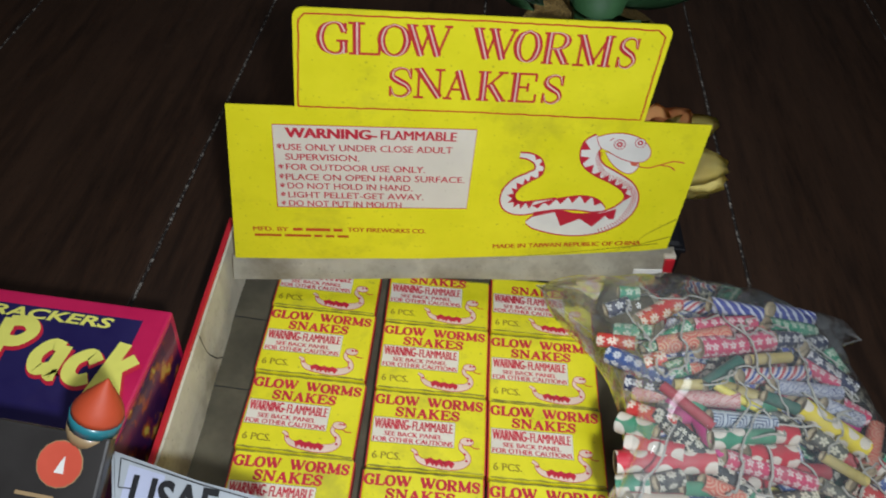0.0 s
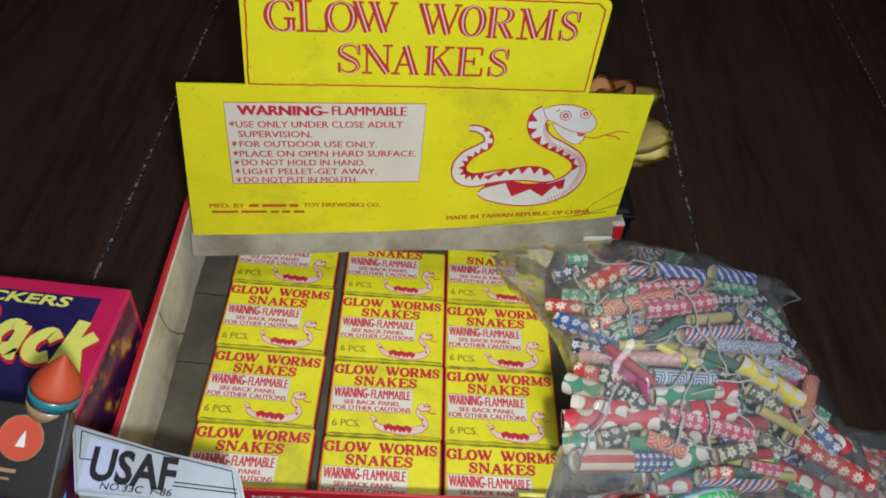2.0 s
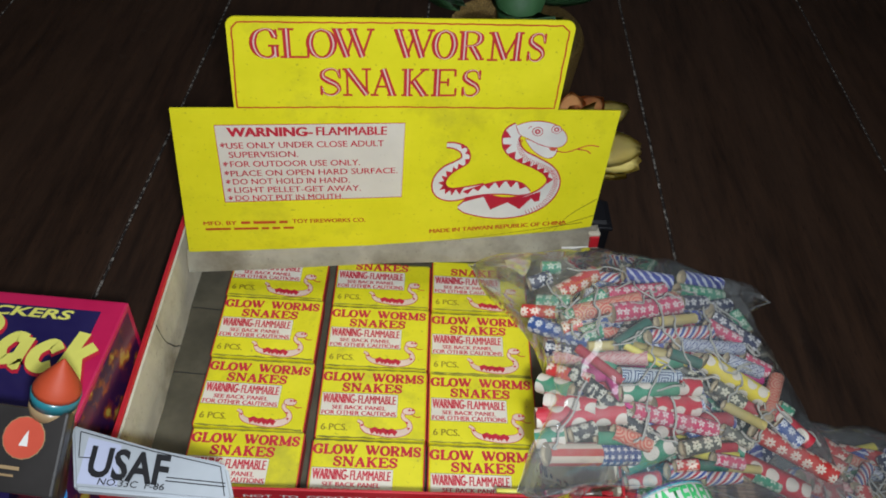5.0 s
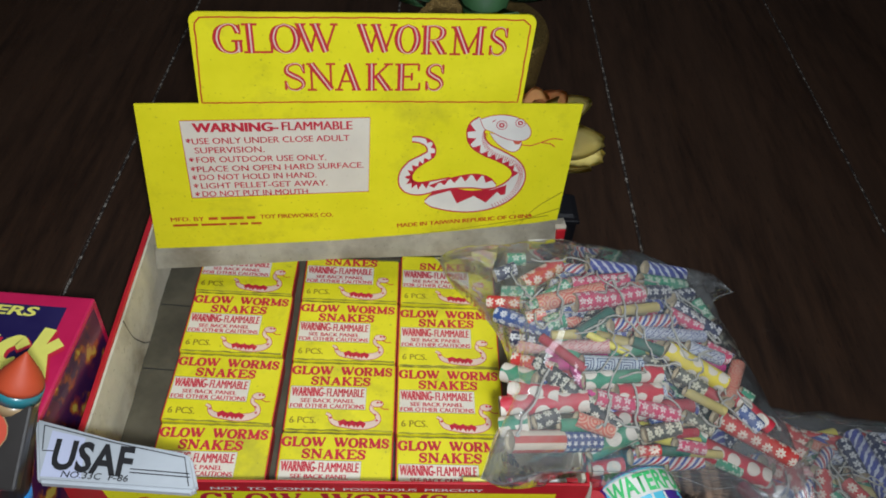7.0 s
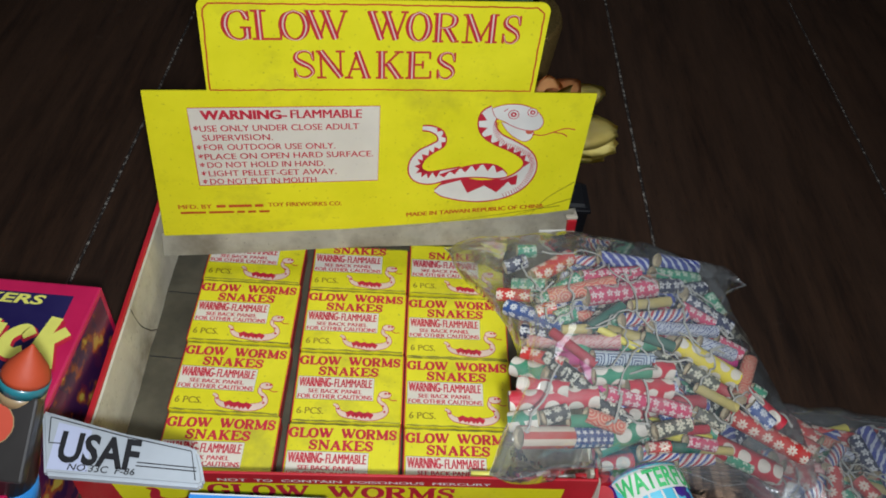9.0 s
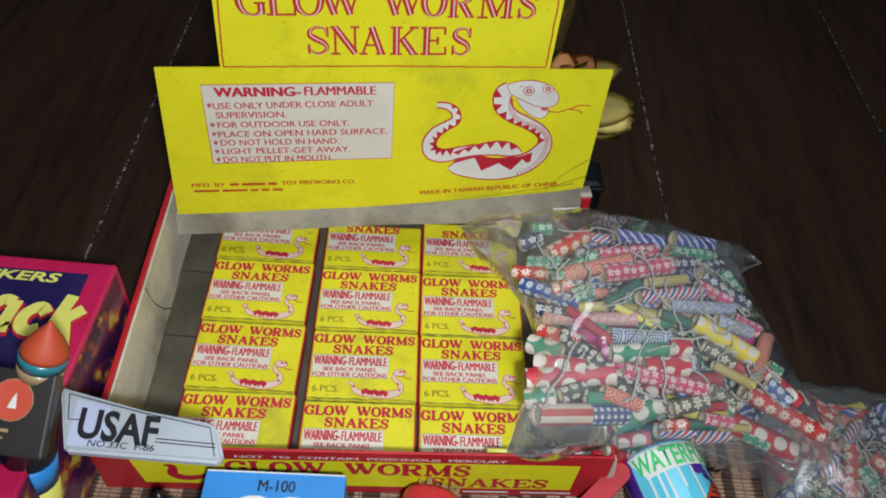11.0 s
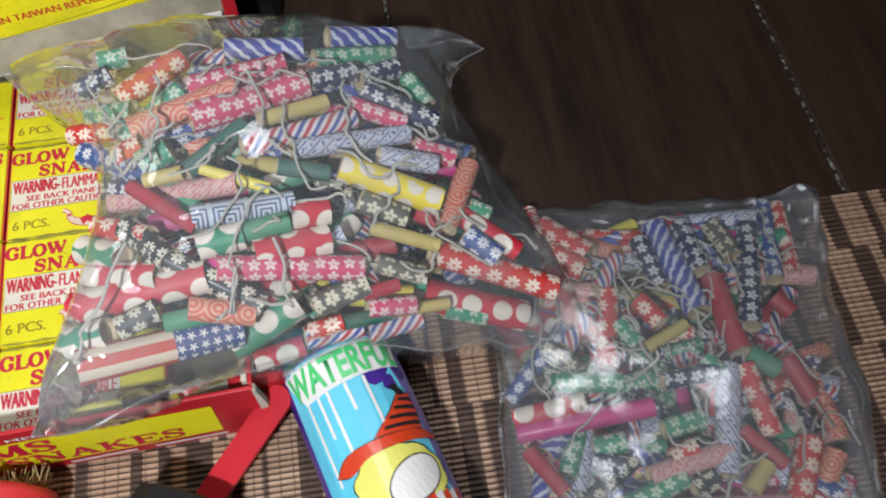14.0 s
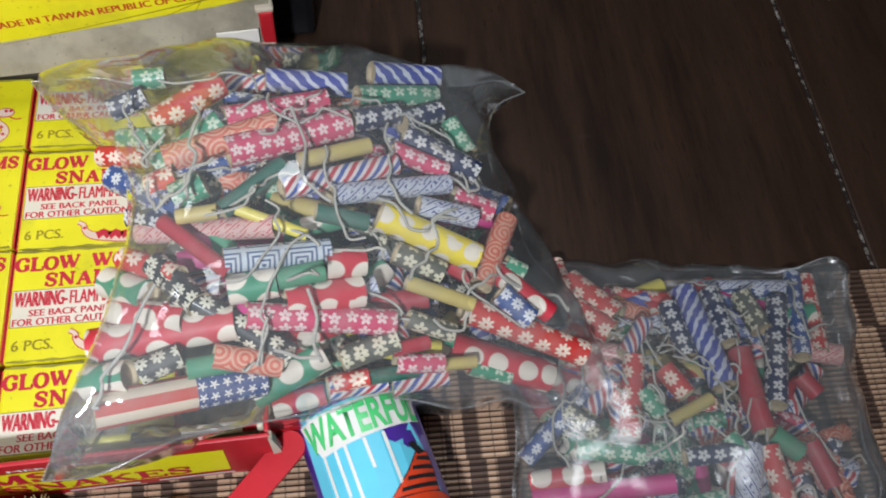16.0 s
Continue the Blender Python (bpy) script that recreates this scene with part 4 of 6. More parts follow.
def snake_carton(top=0.0, bottom=0.0493):
    """A carton from its back edge; top and bottom: where it ends, for those squeezed against the tray's ends."""
    ob = thing("snake_carton", pose(0, 0, 0), "small yellow printed carton with red letters", "box", "cartons in the tray")
    z = BD + 0.0001

    def put(name, bm, material, parent, y0, y1, label=""):
        if y1 <= -top and y0 >= -bottom:
            return part(name, bm, material, parent, label)
        if isinstance(bm, bmesh.types.BMesh):
            bm.free()
        return None

    # Painted olive lines: edge grime together with the shade of the row seams.
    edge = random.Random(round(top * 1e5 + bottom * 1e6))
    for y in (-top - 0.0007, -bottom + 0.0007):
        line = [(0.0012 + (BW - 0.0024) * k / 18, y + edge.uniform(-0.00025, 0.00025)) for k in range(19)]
        part("rubbed_edge", ribbon(line, lambda t: 0.0004 + 0.0009 * abs(math.sin(17 * t + edge.random() * 0.4)), z - 0.00004, 0), SHADE_GRIME, ob, "edge darkened for grime and seam shade")
    part("carton_body", slab(0.0004, -bottom, 0, BW - 0.0004, -top, BD, 0.0013), BOX_YELLOW, ob)
    for x in (-0.0002, BW - 0.0006):
        part("side_panel", slab(x, -bottom + 0.001, 0.001, x + 0.0008, -top - 0.001, BD - 0.001), RED, ob, "red printed side")
    put("letters", serif_lettering("GLOW WORMS", 0.0010, -0.0098, 0.0625, -0.0032, z, 0.27, 0.15), INK, ob, -0.0098, -0.0032)
    put("letters", serif_lettering("SNAKES", 0.0128, -0.0173, 0.0495, -0.0108, z, 0.27, 0.15), INK, ob, -0.0168, -0.0108)
    p0, p1 = max(-0.0342, -bottom + 0.0004), min(-0.0183, -top - 0.0004)
    pan = part("warning_panel", sheet([(0.0014, p0), (0.0470, p0), (0.0470, p1), (0.0014, p1)], z), PANEL, ob, "cream panel with red print")
    part("border_line", ribbon([(0.0014, p0), (0.0470, p0), (0.0470, p1), (0.0014, p1), (0.0014, p0)], 0.0003, z + 0.00008, 0), OLIVE_INK, pan)
    for body, x0, y0, x1, y1, bold, fat in (("WARNING-", 0.0020, -0.0256, 0.0220, -0.0190, 0.0005, 0.005), ("FLAMMABLE", 0.0232, -0.0254, 0.0455, -0.0196, 0.00035, 0.0),
                                            ("SEE BACK PANEL", 0.0080, -0.0298, 0.0400, -0.0270, 0.0003, 0.0), ("FOR OTHER CAUTIONS", 0.0022, -0.0337, 0.0460, -0.0307, 0.0003, 0.0)):
        put("letters", lettering(body, x0, y0, x1, y1, z + 0.0001, fat, 0.0, bold), INK, pan, y0, y1)
    if bottom < 0.049:
        return ob
    part("letters", lettering("6 PCS.", 0.0028, -0.0442, 0.0182, -0.0398, z, 0.0, 0.0, 0.0003), OLIVE_INK, ob)
    pts = [(0.0240, -0.0372), (0.0262, -0.0385), (0.0270, -0.0412), (0.0300, -0.0438), (0.0370, -0.0447), (0.0450, -0.0452), (0.0515, -0.0440), (0.0548, -0.0408), (0.0538, -0.0370), (0.0508, -0.0342), (0.0508, -0.0312), (0.0535, -0.0300)]

    def girth(t):
        return 0.0014 + 0.0034 * math.exp(-((t - 0.45) / 0.22) ** 2) + 0.0016 * max(0.0, t - 0.6)

    part("snake_outline", ribbon(pts, lambda t: girth(t) + 0.0007, z, 3), INK, ob)
    part("snake_body", ribbon(pts, girth, z + 0.00008, 3), PINK_INK, ob)
    bm = bmesh.new()
    for x, y in ((0.0345, -0.0440), (0.0395, -0.0445), (0.0445, -0.0447)):
        bm.faces.new([bm.verts.new((x + a, y + b, z + 0.00016)) for a, b in ((-0.0032, 0.0014), (-0.0018, -0.0020), (0.0, -0.0002), (0.0016, -0.0022), (0.0034, 0.0010), (0.0, 0.0030))])
    for x, y in ((0.0268, -0.0402), (0.0540, -0.0415), (0.0530, -0.0376)):
        bm.faces.new([bm.verts.new((x + a, y + b, z + 0.00016)) for a, b in ((-0.0010, 0.0), (0.0, 0.0009), (0.0010, 0.0), (0.0, -0.0009))])
    bmesh.ops.recalc_face_normals(bm, faces=bm.faces[:])
    part("snake_markings", bm, INK, ob)
    hx, hy = 0.0538, -0.0298
    part("snake_head_line", sheet([(hx + 0.0041 * math.cos(k * 0.63), hy + 0.0027 * math.sin(k * 0.63)) for k in range(10)], z + 0.00018), INK, ob)
    part("snake_head", sheet([(hx + 0.0037 * math.cos(k * 0.63), hy + 0.0023 * math.sin(k * 0.63)) for k in range(10)], z + 0.00026), PINK_INK, ob)
    for dx in (0.0004, 0.0024):
        part("snake_eye", sheet([(hx + dx + 0.0008 * math.cos(k * 0.8), hy + 0.0008 + 0.0008 * math.sin(k * 0.8)) for k in range(8)], z + 0.00034), INK, ob)
    part("snake_tongue", ribbon([(hx + 0.002, hy - 0.0022), (hx + 0.0045, hy - 0.0036), (hx + 0.0072, hy - 0.0034)], 0.0006, z, 3), INK, ob)
    return ob


COLS, ROWS = (-0.0712, -0.0016, 0.0645), (0.1038, 0.0534, 0.0032, -0.0470)
whole = None
for ci, cx in enumerate(COLS):
    for ri, ry in enumerate(ROWS):
        if ri == 0:
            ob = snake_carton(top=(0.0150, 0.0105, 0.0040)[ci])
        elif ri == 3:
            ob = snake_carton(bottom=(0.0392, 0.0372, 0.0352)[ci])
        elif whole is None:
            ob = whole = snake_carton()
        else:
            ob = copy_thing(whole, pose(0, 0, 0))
        x = cx - 0.036 * (ry - 0.003) + random.uniform(-0.0004, 0.0004)
        y = ry + (0.0008, -0.0012, -0.0008)[ci] + random.uniform(-0.0003, 0.0003)
        ob.matrix_basis = pose(x, y, BASE + 0.0034 + random.uniform(0, 0.0009), random.uniform(-0.5, 0.5), random.uniform(-0.4, 0.4), (0.7, 1.8, 2.0)[ci] + random.uniform(-0.4, 0.4))

# ---- cracker carton beside the tray ----
pack = thing("cracker_carton", pose(-0.1068, -0.0057, BASE, 0, 0, -1.5), "glossy magenta and navy carton of firecrackers", "box")
PH, PL, PW = 0.0748, 0.209, 0.180
part("carton_body", slab(-PW, -PL, 0.0006, 0, 0, PH, 0.0014), MAGENTA, pack)
part("side_print", slab(-0.0002, -PL + 0.004, 0.004, 0.0004, -0.005, PH - 0.003), ART, pack, "busy purple and orange side print")
top = part("top_print", slab(-PW + 0.013, -PL + 0.014, PH - 0.0004, -0.0125, -0.0085, PH + 0.0002), NAVY, pack, "navy printed panel")
Z = PH + 0.0004
part("letters", lettering("CRACKERS", -0.1000, -0.0165, -0.0265, -0.0098, Z, 0.03, 0.15), PALE_YELLOW, pack)


FAT = {
    "P": (((.22, .0), (.20, 1.0)), ((.2, .93), (.62, .95), (.84, .74), (.62, .50), (.25, .48))),
    "a": (((.74, .88), (.40, .92), (.17, .52), (.36, .14), (.72, .26)), ((.80, .95), (.78, .10), (.96, .06))),
    "c": (((.86, .72), (.56, .92), (.22, .62), (.26, .24), (.58, .10), (.88, .24)),),
    "k": (((.22, .02), (.26, 1.0)), ((.80, .80), (.34, .46)), ((.46, .52), (.88, .06))),
}


def chunky(body, x, y, h, turn, wide):
    """A fat hand-drawn letter with a red shadow behind it."""
    for name, grow, dx, dy, lift, ink, label in (("letter_shadow", 0.0016, 0.0010, -0.0014, 0.0, INK, "red shadow of a letter"), ("letters", 0.0, 0.0, 0.0, 0.0003, PALE_YELLOW, "chunky pale yellow letter")):
        bm = bmesh.new()
        for i, stroke in enumerate(FAT[body]):
            ribbon([(a * wide, b * h) for a, b in stroke], 0.0068 + grow, Z + lift + 0.00002 * i, 5, bm)
        part(name, bm, ink, pack, label, pose(x + dx, y + dy, 0, 0, 0, turn))


chunky("P", -0.0800, -0.0450, 0.0270, 2, 0.0215)
chunky("a", -0.0580, -0.0480, 0.0195, -3, 0.0180)
chunky("c", -0.0400, -0.0500, 0.0195, -6, 0.0165)
chunky("k", -0.0250, -0.0570, 0.0340, -9, 0.0180)
part("letters", lettering("TM", -0.0185, -0.0275, -0.0130, -0.0255, Z, 0.0), WHITE_INK, pack)
blob = [(-0.098 + 0.020 * math.cos(a) + 0.004 * math.cos(3 * a), -0.078 + 0.030 * math.sin(a) + 0.003 * math.sin(5 * a)) for a in [2 * math.pi * k / 30 for k in range(30)]]
part("pale_shape", sheet(blob, Z), SILVER_PATCH, pack, "pale lilac printed shape")

# ---- paper rocket plane ----
plane = thing("paper_rocket_plane", pose(-0.1244, -0.1329, BASE) @ Matrix.Scale(0.971, 4), "paper rocket plane with orange nose and silver wing", "firework")
B0 = Vector((-0.130, -0.128, 0.0))
tip, band, neck, waist, foot = (Vector(p) - B0 for p in ((-0.0965, -0.0880, 0.1460), (-0.1020, -0.0942, 0.1303), (-0.1038, -0.0962, 0.1252), (-0.1180, -0.1120, 0.085), (-0.130, -0.128, 0.0006)))


def turned(points, n=20):
    """A surface of rings given as (centre, radius), along a slanted line."""
    bm = bmesh.new()
    q = (points[-1][0] - points[0][0]).to_track_quat("Z", "Y").to_matrix()
    last = None
    for c, r in points:
        ring = [bm.verts.new(c + q @ Vector((r * math.cos(2 * math.pi * k / n), r * math.sin(2 * math.pi * k / n), 0))) for k in range(n)]
        if last:
            for k in range(n):
                bm.faces.new((last[k], last[(k + 1) % n], ring[(k + 1) % n], ring[k])).smooth = True
        else:
            bm.faces.new(ring[::-1])
        last = ring
    bm.faces.new(last)
    return bm


part("nose_cone", turned([(band, 0.0105), (band.lerp(tip, 0.12), 0.0102), (band.lerp(tip, 0.35), 0.0083), (band.lerp(tip, 0.65), 0.0047), (band.lerp(tip, 0.92), 0.0014), (tip, 0.0005)]), ORANGE, plane, "orange plastic cone")
part("nose_band", turned([(neck, 0.0104), (band, 0.0107)]), TEAL, plane, "teal paper band")
part("text_band", turned([(neck.lerp(waist, 0.15), 0.0101), (neck, 0.0103)]), GOLD_BAND, plane, "tan band with dark marks")
part("body_tube", turned([(foot.lerp(waist, 0.02), 0.0125), (foot.lerp(waist, 0.65), 0.0125)]), PALE_YELLOW, plane, "yellow printed tube")
part("blue_ring", turned([(foot.lerp(waist, 0.65), 0.0127), (foot.lerp(waist, 0.85), 0.0127)]), BLUE, plane, "blue paper ring")
part("upper_tube", turned([(foot.lerp(waist, 0.85), 0.0125), (neck.lerp(waist, 0.15), 0.0100)]), CHARCOAL, plane)
WZ = 0.107


def plate(corners, z0, z1, bevel):
    bm = bmesh.new()
    low = [bm.verts.new((x - B0.x, y - B0.y, z0)) for x, y in corners]
    f = bm.faces.new(low)
    out = bmesh.ops.extrude_face_region(bm, geom=[f])
    for v in out["geom"]:
        if isinstance(v, bmesh.types.BMVert):
            v.co.z = z1
    bmesh.ops.recalc_face_normals(bm, faces=bm.faces[:])
    if bevel:
        bmesh.ops.bevel(bm, geom=bm.edges[:], offset=bevel, segments=3, affect="EDGES")
    return bm


wing = part("wing", plate([(-0.0885, -0.1285), (-0.0200, -0.1300), (-0.0185, -0.1275), (-0.0245, -0.1130), (-0.028, -0.1105), (-0.060, -0.1060), (-0.1010, -0.0965)], WZ - 0.0055, WZ, 0.0015), SILVER, plane, "silver grey folded card wing")
HUB = pose(-0.1175 - B0.x, -0.1155 - B0.y, 0.1145, 33, 0, -4)
hub = part("wing_centre", slab(-0.0260, -0.0185, -0.003, 0.0225, 0.0185, 0.003, 0.0012), CHARCOAL, plane, "charcoal card centre with coral emblem", HUB)
z = WZ + 0.0002
part("wing_patch", plate([(-0.0880, -0.1262), (-0.0700, -0.1265), (-0.0745, -0.1060), (-0.0905, -0.1030)], z, z + 0.0001, 0), SILVER_PATCH, wing, "pale lilac patch")
part("letters", lettering("USAF", 0, 0, 0.0380, 0.0155, 0, 0.03, -0.22), BLACK_INK, wing, m=pose(-0.0880 - B0.x, -0.1225 - B0.y, z + 0.0003, 0, 0, -4))
part("letters", lettering("NO.33C  F-86", 0, 0, 0.0295, 0.0032, 0, 0.008), BLACK_INK, wing, m=pose(-0.0790 - B0.x, -0.1262 - B0.y, z + 0.0003, 0, 0, -1.5))
for pts in (((-0.0950, -0.1005), (-0.060, -0.1080), (-0.0275, -0.1135), (-0.0225, -0.1275)), ((-0.0950, -0.1005), (-0.0915, -0.1130)), ((-0.0915, -0.1135), (-0.0855, -0.1135)), ((-0.0500, -0.1205), (-0.0235, -0.1215)), ((-0.0500, -0.1222), (-0.0230, -0.1232))):
    part("printed_line", ribbon([(a - B0.x, b - B0.y) for a, b in pts], 0.0005, z + 0.0002, 0), BLACK_INK, wing)
for r, material, lift in ((0.0096, GOLD_BAND, 0.0032), (0.0092, MELON, 0.0034)):
    part("emblem", sheet([(0.0050 + r * math.cos(k * 0.4), 0.0055 + r * 0.98 * math.sin(k * 0.4)) for k in range(16)], lift), material, hub, "round coral emblem")
part("emblem_mark", sheet([(0.0035, 0.002), (0.0075, 0.002), (0.0067, 0.009), (0.0051, 0.006)], 0.0036), WHITE_INK, hub)
part("print_bar", sheet([(-0.010, -0.0085), (0.006, -0.0085), (0.006, -0.0070), (-0.010, -0.0070)], 0.0033), GOLD_BAND, hub)
part("print_bar", sheet([(-0.007, -0.0115), (0.004, -0.0115), (0.004, -0.0105), (-0.007, -0.0105)], 0.0033), GOLD_BAND, hub)

# ---- blue carton in front of the tray ----
blue = thing("salute_carton", pose(-0.0374, -0.1102, BASE, 0, 0, 1.0) @ Matrix.Scale(0.971, 4), "bright blue carton with white cloud print", "box")
part("carton_body", slab(0, -0.060, 0.0005, 0.0715, 0, 0.0475, 0.0007), BLUE, blue)
part("top_edge", slab(0.0006, -0.0006, 0.0472, 0.0709, 0.0001, 0.0480), WHITE_INK, blue, "white cut edge")
part("letters", lettering("M-100", 0.0275, -0.0105, 0.0460, -0.0042, 0.0477, 0.0, 0.0, 0.0003), BLACK_INK, blue)
for cx, cy, rx, ry in ((0.027, -0.024, 0.014, 0.011), (0.046, -0.022, 0.012, 0.009), (0.014, -0.032, 0.011, 0.010), (0.060, -0.030, 0.011, 0.010), (0.037, -0.036, 0.024, 0.013)):
    part("cloud_print", sheet([(cx + rx * math.cos(k * 0.35), cy + ry * math.sin(k * 0.35)) for k in range(18)], 0.0477 + 0.00004 * rx * 1000), WHITE_INK, blue)
part("red_print", sheet([(0.006, -0.056), (0.066, -0.056), (0.062, -0.040), (0.010, -0.040)], 0.0493), ORANGE_RED, blue)

# Black pointed cone between the plane and the blue carton.
cone = thing("black_cone_firework", pose(-0.0568, -0.1299, BASE) @ Matrix.Scale(0.971, 4), "small black paper cone firework", "firework")
part("cone_shell", turned([(Vector((0, 0, 0.0005)), 0.0150), (Vector((0, 0.002, 0.03)), 0.0085), (Vector((0, 0.004, 0.048)), 0.0035), (Vector((0, 0.0045, 0.052)), 0.0012)]), BLACK_WRAP, cone)

# Red round firework lying in front of the tray.
stub = thing("red_salute", pose(0.0713, -0.1368, BASE) @ Matrix.Scale(0.9635, 4), "fat red paper tube with a frayed straw end", "firework")
a, b = Vector((0.006, 0.0335, 0.0178)), Vector((-0.008, -0.040, 0.0178))
part("paper_tube", turned([(a, 0.0160), (a.lerp(b, 0.04), 0.0172), (a.lerp(b, 0.96), 0.0172), (b, 0.0160)]), RED_WRAP, stub, "red paper wrap")


def fray(centre, n, r, seed):
    rnd, bm = random.Random(seed), bmesh.new()
    for _ in range(n):
        an, rr = rnd.uniform(0, 6.28), r * math.sqrt(rnd.random())
        p = centre + Vector((rr * math.cos(an), 0, rr * math.sin(an)))
        q = p + Vector((rnd.uniform(-0.003, 0.003), rnd.uniform(0.003, 0.007), rnd.uniform(-0.002, 0.003)))
        w = Vector((0.0005, 0, 0.0005))
        bm.faces.new([bm.verts.new(v) for v in (p - w, p + w, q + w * 0.4, q - w * 0.4)])
    return bm


part("straw_fray", fray(a, 90, 0.013, 4), STRAW, stub, "frayed straw packing")

# Black wrapped firework with its red stick.
jar = thing("black_fountain", pose(0.1310, -0.1416, BASE) @ Matrix.Scale(0.9635, 4), "black wrapped fountain with magenta print", "firework")
part("wrapped_body", slab(-0.018, -0.034, 0.0005, 0.017, 0.028, 0.034, 0.007), BLACK_WRAP, jar, m=pose(0, 0, 0, 0, 0, -24))
for i, (x, y, h) in enumerate(((-0.010, 0.012, 0.012), (-0.003, 0.010, 0.008), (0.004, 0.008, 0.008), (0.011, 0.006, 0.007))):
    part("print_mark", sheet([(x - 0.003, y - h / 2), (x - 0.0008, y - h / 2), (x + 0.0024, y + h / 2), (x - 0.001, y + h / 2)], 0.0343), MAGENTA if i < 3 else WHITE_INK, jar, m=pose(0, 0, 0, 0, 0, -24))

stick = thing("red_stick", Matrix.Translation((0.1421, -0.1185, BASE + 0.003)) @ Matrix.Rotation(radians(-49), 4, "Z") @ pose(0, 0, 0, 28, 0, 0), "flat red painted stick with rounded end", "stick")
part("stick_body", sheet(rounded(-0.0055, 0.0, 0.0055, 0.057, 0.0054, "0011", 7), -0.001, 0.001), RED, stick)

# ---- fountain tube with a pictured label ----
CAN0, CAN1, CR = Vector((0.1989, -0.0756, BASE + 0.0226)), Vector((0.2293, -0.1802, BASE + 0.0226)), 0.0222
can = thing("fountain_tube", Matrix.Translation((CAN0.x, CAN0.y, 0)), "round paper fountain tube with blue waterfall label", "firework")
AX = (CAN1 - CAN0).normalized()
SIDE = Vector((-AX.y, AX.x, 0)).normalized()
if SIDE.x < 0:
    SIDE = -SIDE
C0 = Vector((0, 0, CAN0.z))
LEN = (CAN1 - CAN0).length
part("tube_body", turned([(C0, CR - 0.001), (C0 + AX * 0.001, CR), (C0 + AX * (LEN - 0.001), CR), (C0 + AX * LEN, CR - 0.001)], 32), VIOLET, can, "violet paper tube")
part("end_cap", turned([(C0 - AX * 0.0004, CR - 0.0035), (C0 + AX * 0.0006, CR - 0.0030)], 24), PANEL, can, "pale end cap")


def wrapped(mesh_or_bm, lift):
    """Bends flat shapes (x across, y along from the top end) round the tube."""
    if isinstance(mesh_or_bm, bmesh.types.BMesh):
        bm = mesh_or_bm
        for _ in range(3):
            long_edges = [e for e in bm.edges if abs(e.verts[0].co.x - e.verts[1].co.x) > 0.004]
            if not long_edges:
                break
            bmesh.ops.subdivide_edges(bm, edges=long_edges, cuts=1)
        bmesh.ops.triangulate(bm, faces=bm.faces[:])
        verts = bm.verts
    else:
        verts = mesh_or_bm.vertices
    r = CR + lift
    for v in verts:
        an = (v.co.x + 0.002) / CR
        v.co = C0 + AX * (-v.co.y) + SIDE * (r * math.sin(an)) + Vector((0, 0, r * math.cos(an)))
    return mesh_or_bm


def label_shape(name, pts, material, lift, label=""):
    return part(name, wrapped(sheet(pts, 0), lift), material, can, label)


def outlined(name, pts, material, lift, label=""):
    cx, cy = sum(p[0] for p in pts) / len(pts), sum(p[1] for p in pts) / len(pts)
    big = []
    for x, y in pts:
        d = math.hypot(x - cx, y - cy)
        big.append((cx + (x - cx) * (d + 0.0006) / d, cy + (y - cy) * (d + 0.0006) / d))
    label_shape("outline", big, BLACK_INK, lift - 0.0001)
    label_shape(name, pts, material, lift, label)


label_shape("label_ground", [(-0.027, -0.002), (0.012, -0.002), (0.020, -0.030), (0.020, -0.105), (-0.027, -0.105)], CYAN, 0.0002, "cyan waterfall print")
label_shape("label_edge", [(0.012, -0.002), (0.034, -0.002), (0.034, -0.105), (0.020, -0.105), (0.020, -0.030)], LILAC, 0.0002, "lilac print")
label_shape("title_band", [(-0.028, -0.003), (0.022, -0.003), (0.022, -0.0155), (-0.020, -0.0175)], WHITE_INK, 0.0004)
part("letters", wrapped(lettering("WATERFUL", -0.0250, -0.0155, 0.0212, -0.0040, 0, 0.03), 0.0007), GREEN_INK, can, "green block letters")
for x, y1 in ((-0.020, -0.050), (-0.015, -0.034), (-0.004, -0.028), (0.003, -0.036), (-0.011, -0.042)):
    label_shape("water_line", [(x, -0.017), (x + 0.0012, -0.017), (x + 0.0016, y1), (x + 0.0004, y1)], WHITE_INK, 0.0004)
# Hat, hair and striped cloth as plain shapes.
outlined("hat_cone", [(-0.003, -0.0415), (0.018, -0.0430), (0.0195, -0.034), (0.0195, -0.0275), (0.0140, -0.0262), (0.0075, -0.033)], ORANGE_RED, 0.0005, "orange printed cone with black bands")
for k in range(5):
    y = -0.0285 - 0.0031 * k
    x0, x1 = 0.0122 - 0.0032 * k, 0.0192 - 0.0003 * k
    label_shape("hat_band", [(x0, y - 0.0012), (x1, y - 0.0020), (x1, y - 0.0004), (x0 + 0.0006, y)], BLACK_INK, 0.0007)
label_shape("hat_tip", [(0.0110, -0.0235), (0.0138, -0.0228), (0.0178, -0.0272), (0.0140, -0.0280)], BLACK_INK, 0.0006)
brim = [(p.x, p.y) for p in spline([(-0.019, -0.0465, 0), (-0.012, -0.0415, 0), (0.004, -0.0410, 0), (0.018, -0.0420, 0), (0.0245, -0.0455, 0), (0.012, -0.0452, 0), (-0.004, -0.0452, 0), (-0.013, -0.0485, 0), (-0.019, -0.0465, 0)], 4)][:-1]
outlined("hat_brim", brim, ORANGE_RED, 0.0008)
hair = []
for k in range(40):
    an = 2 * math.pi * k / 40
    r = 1 + 0.07 * abs(math.sin(an * 5))
    hair.append((0.0025 + 0.0165 * r * math.cos(an), -0.0565 + 0.0115 * r * math.sin(an) - 0.06 * 0.0165 * math.cos(an)))
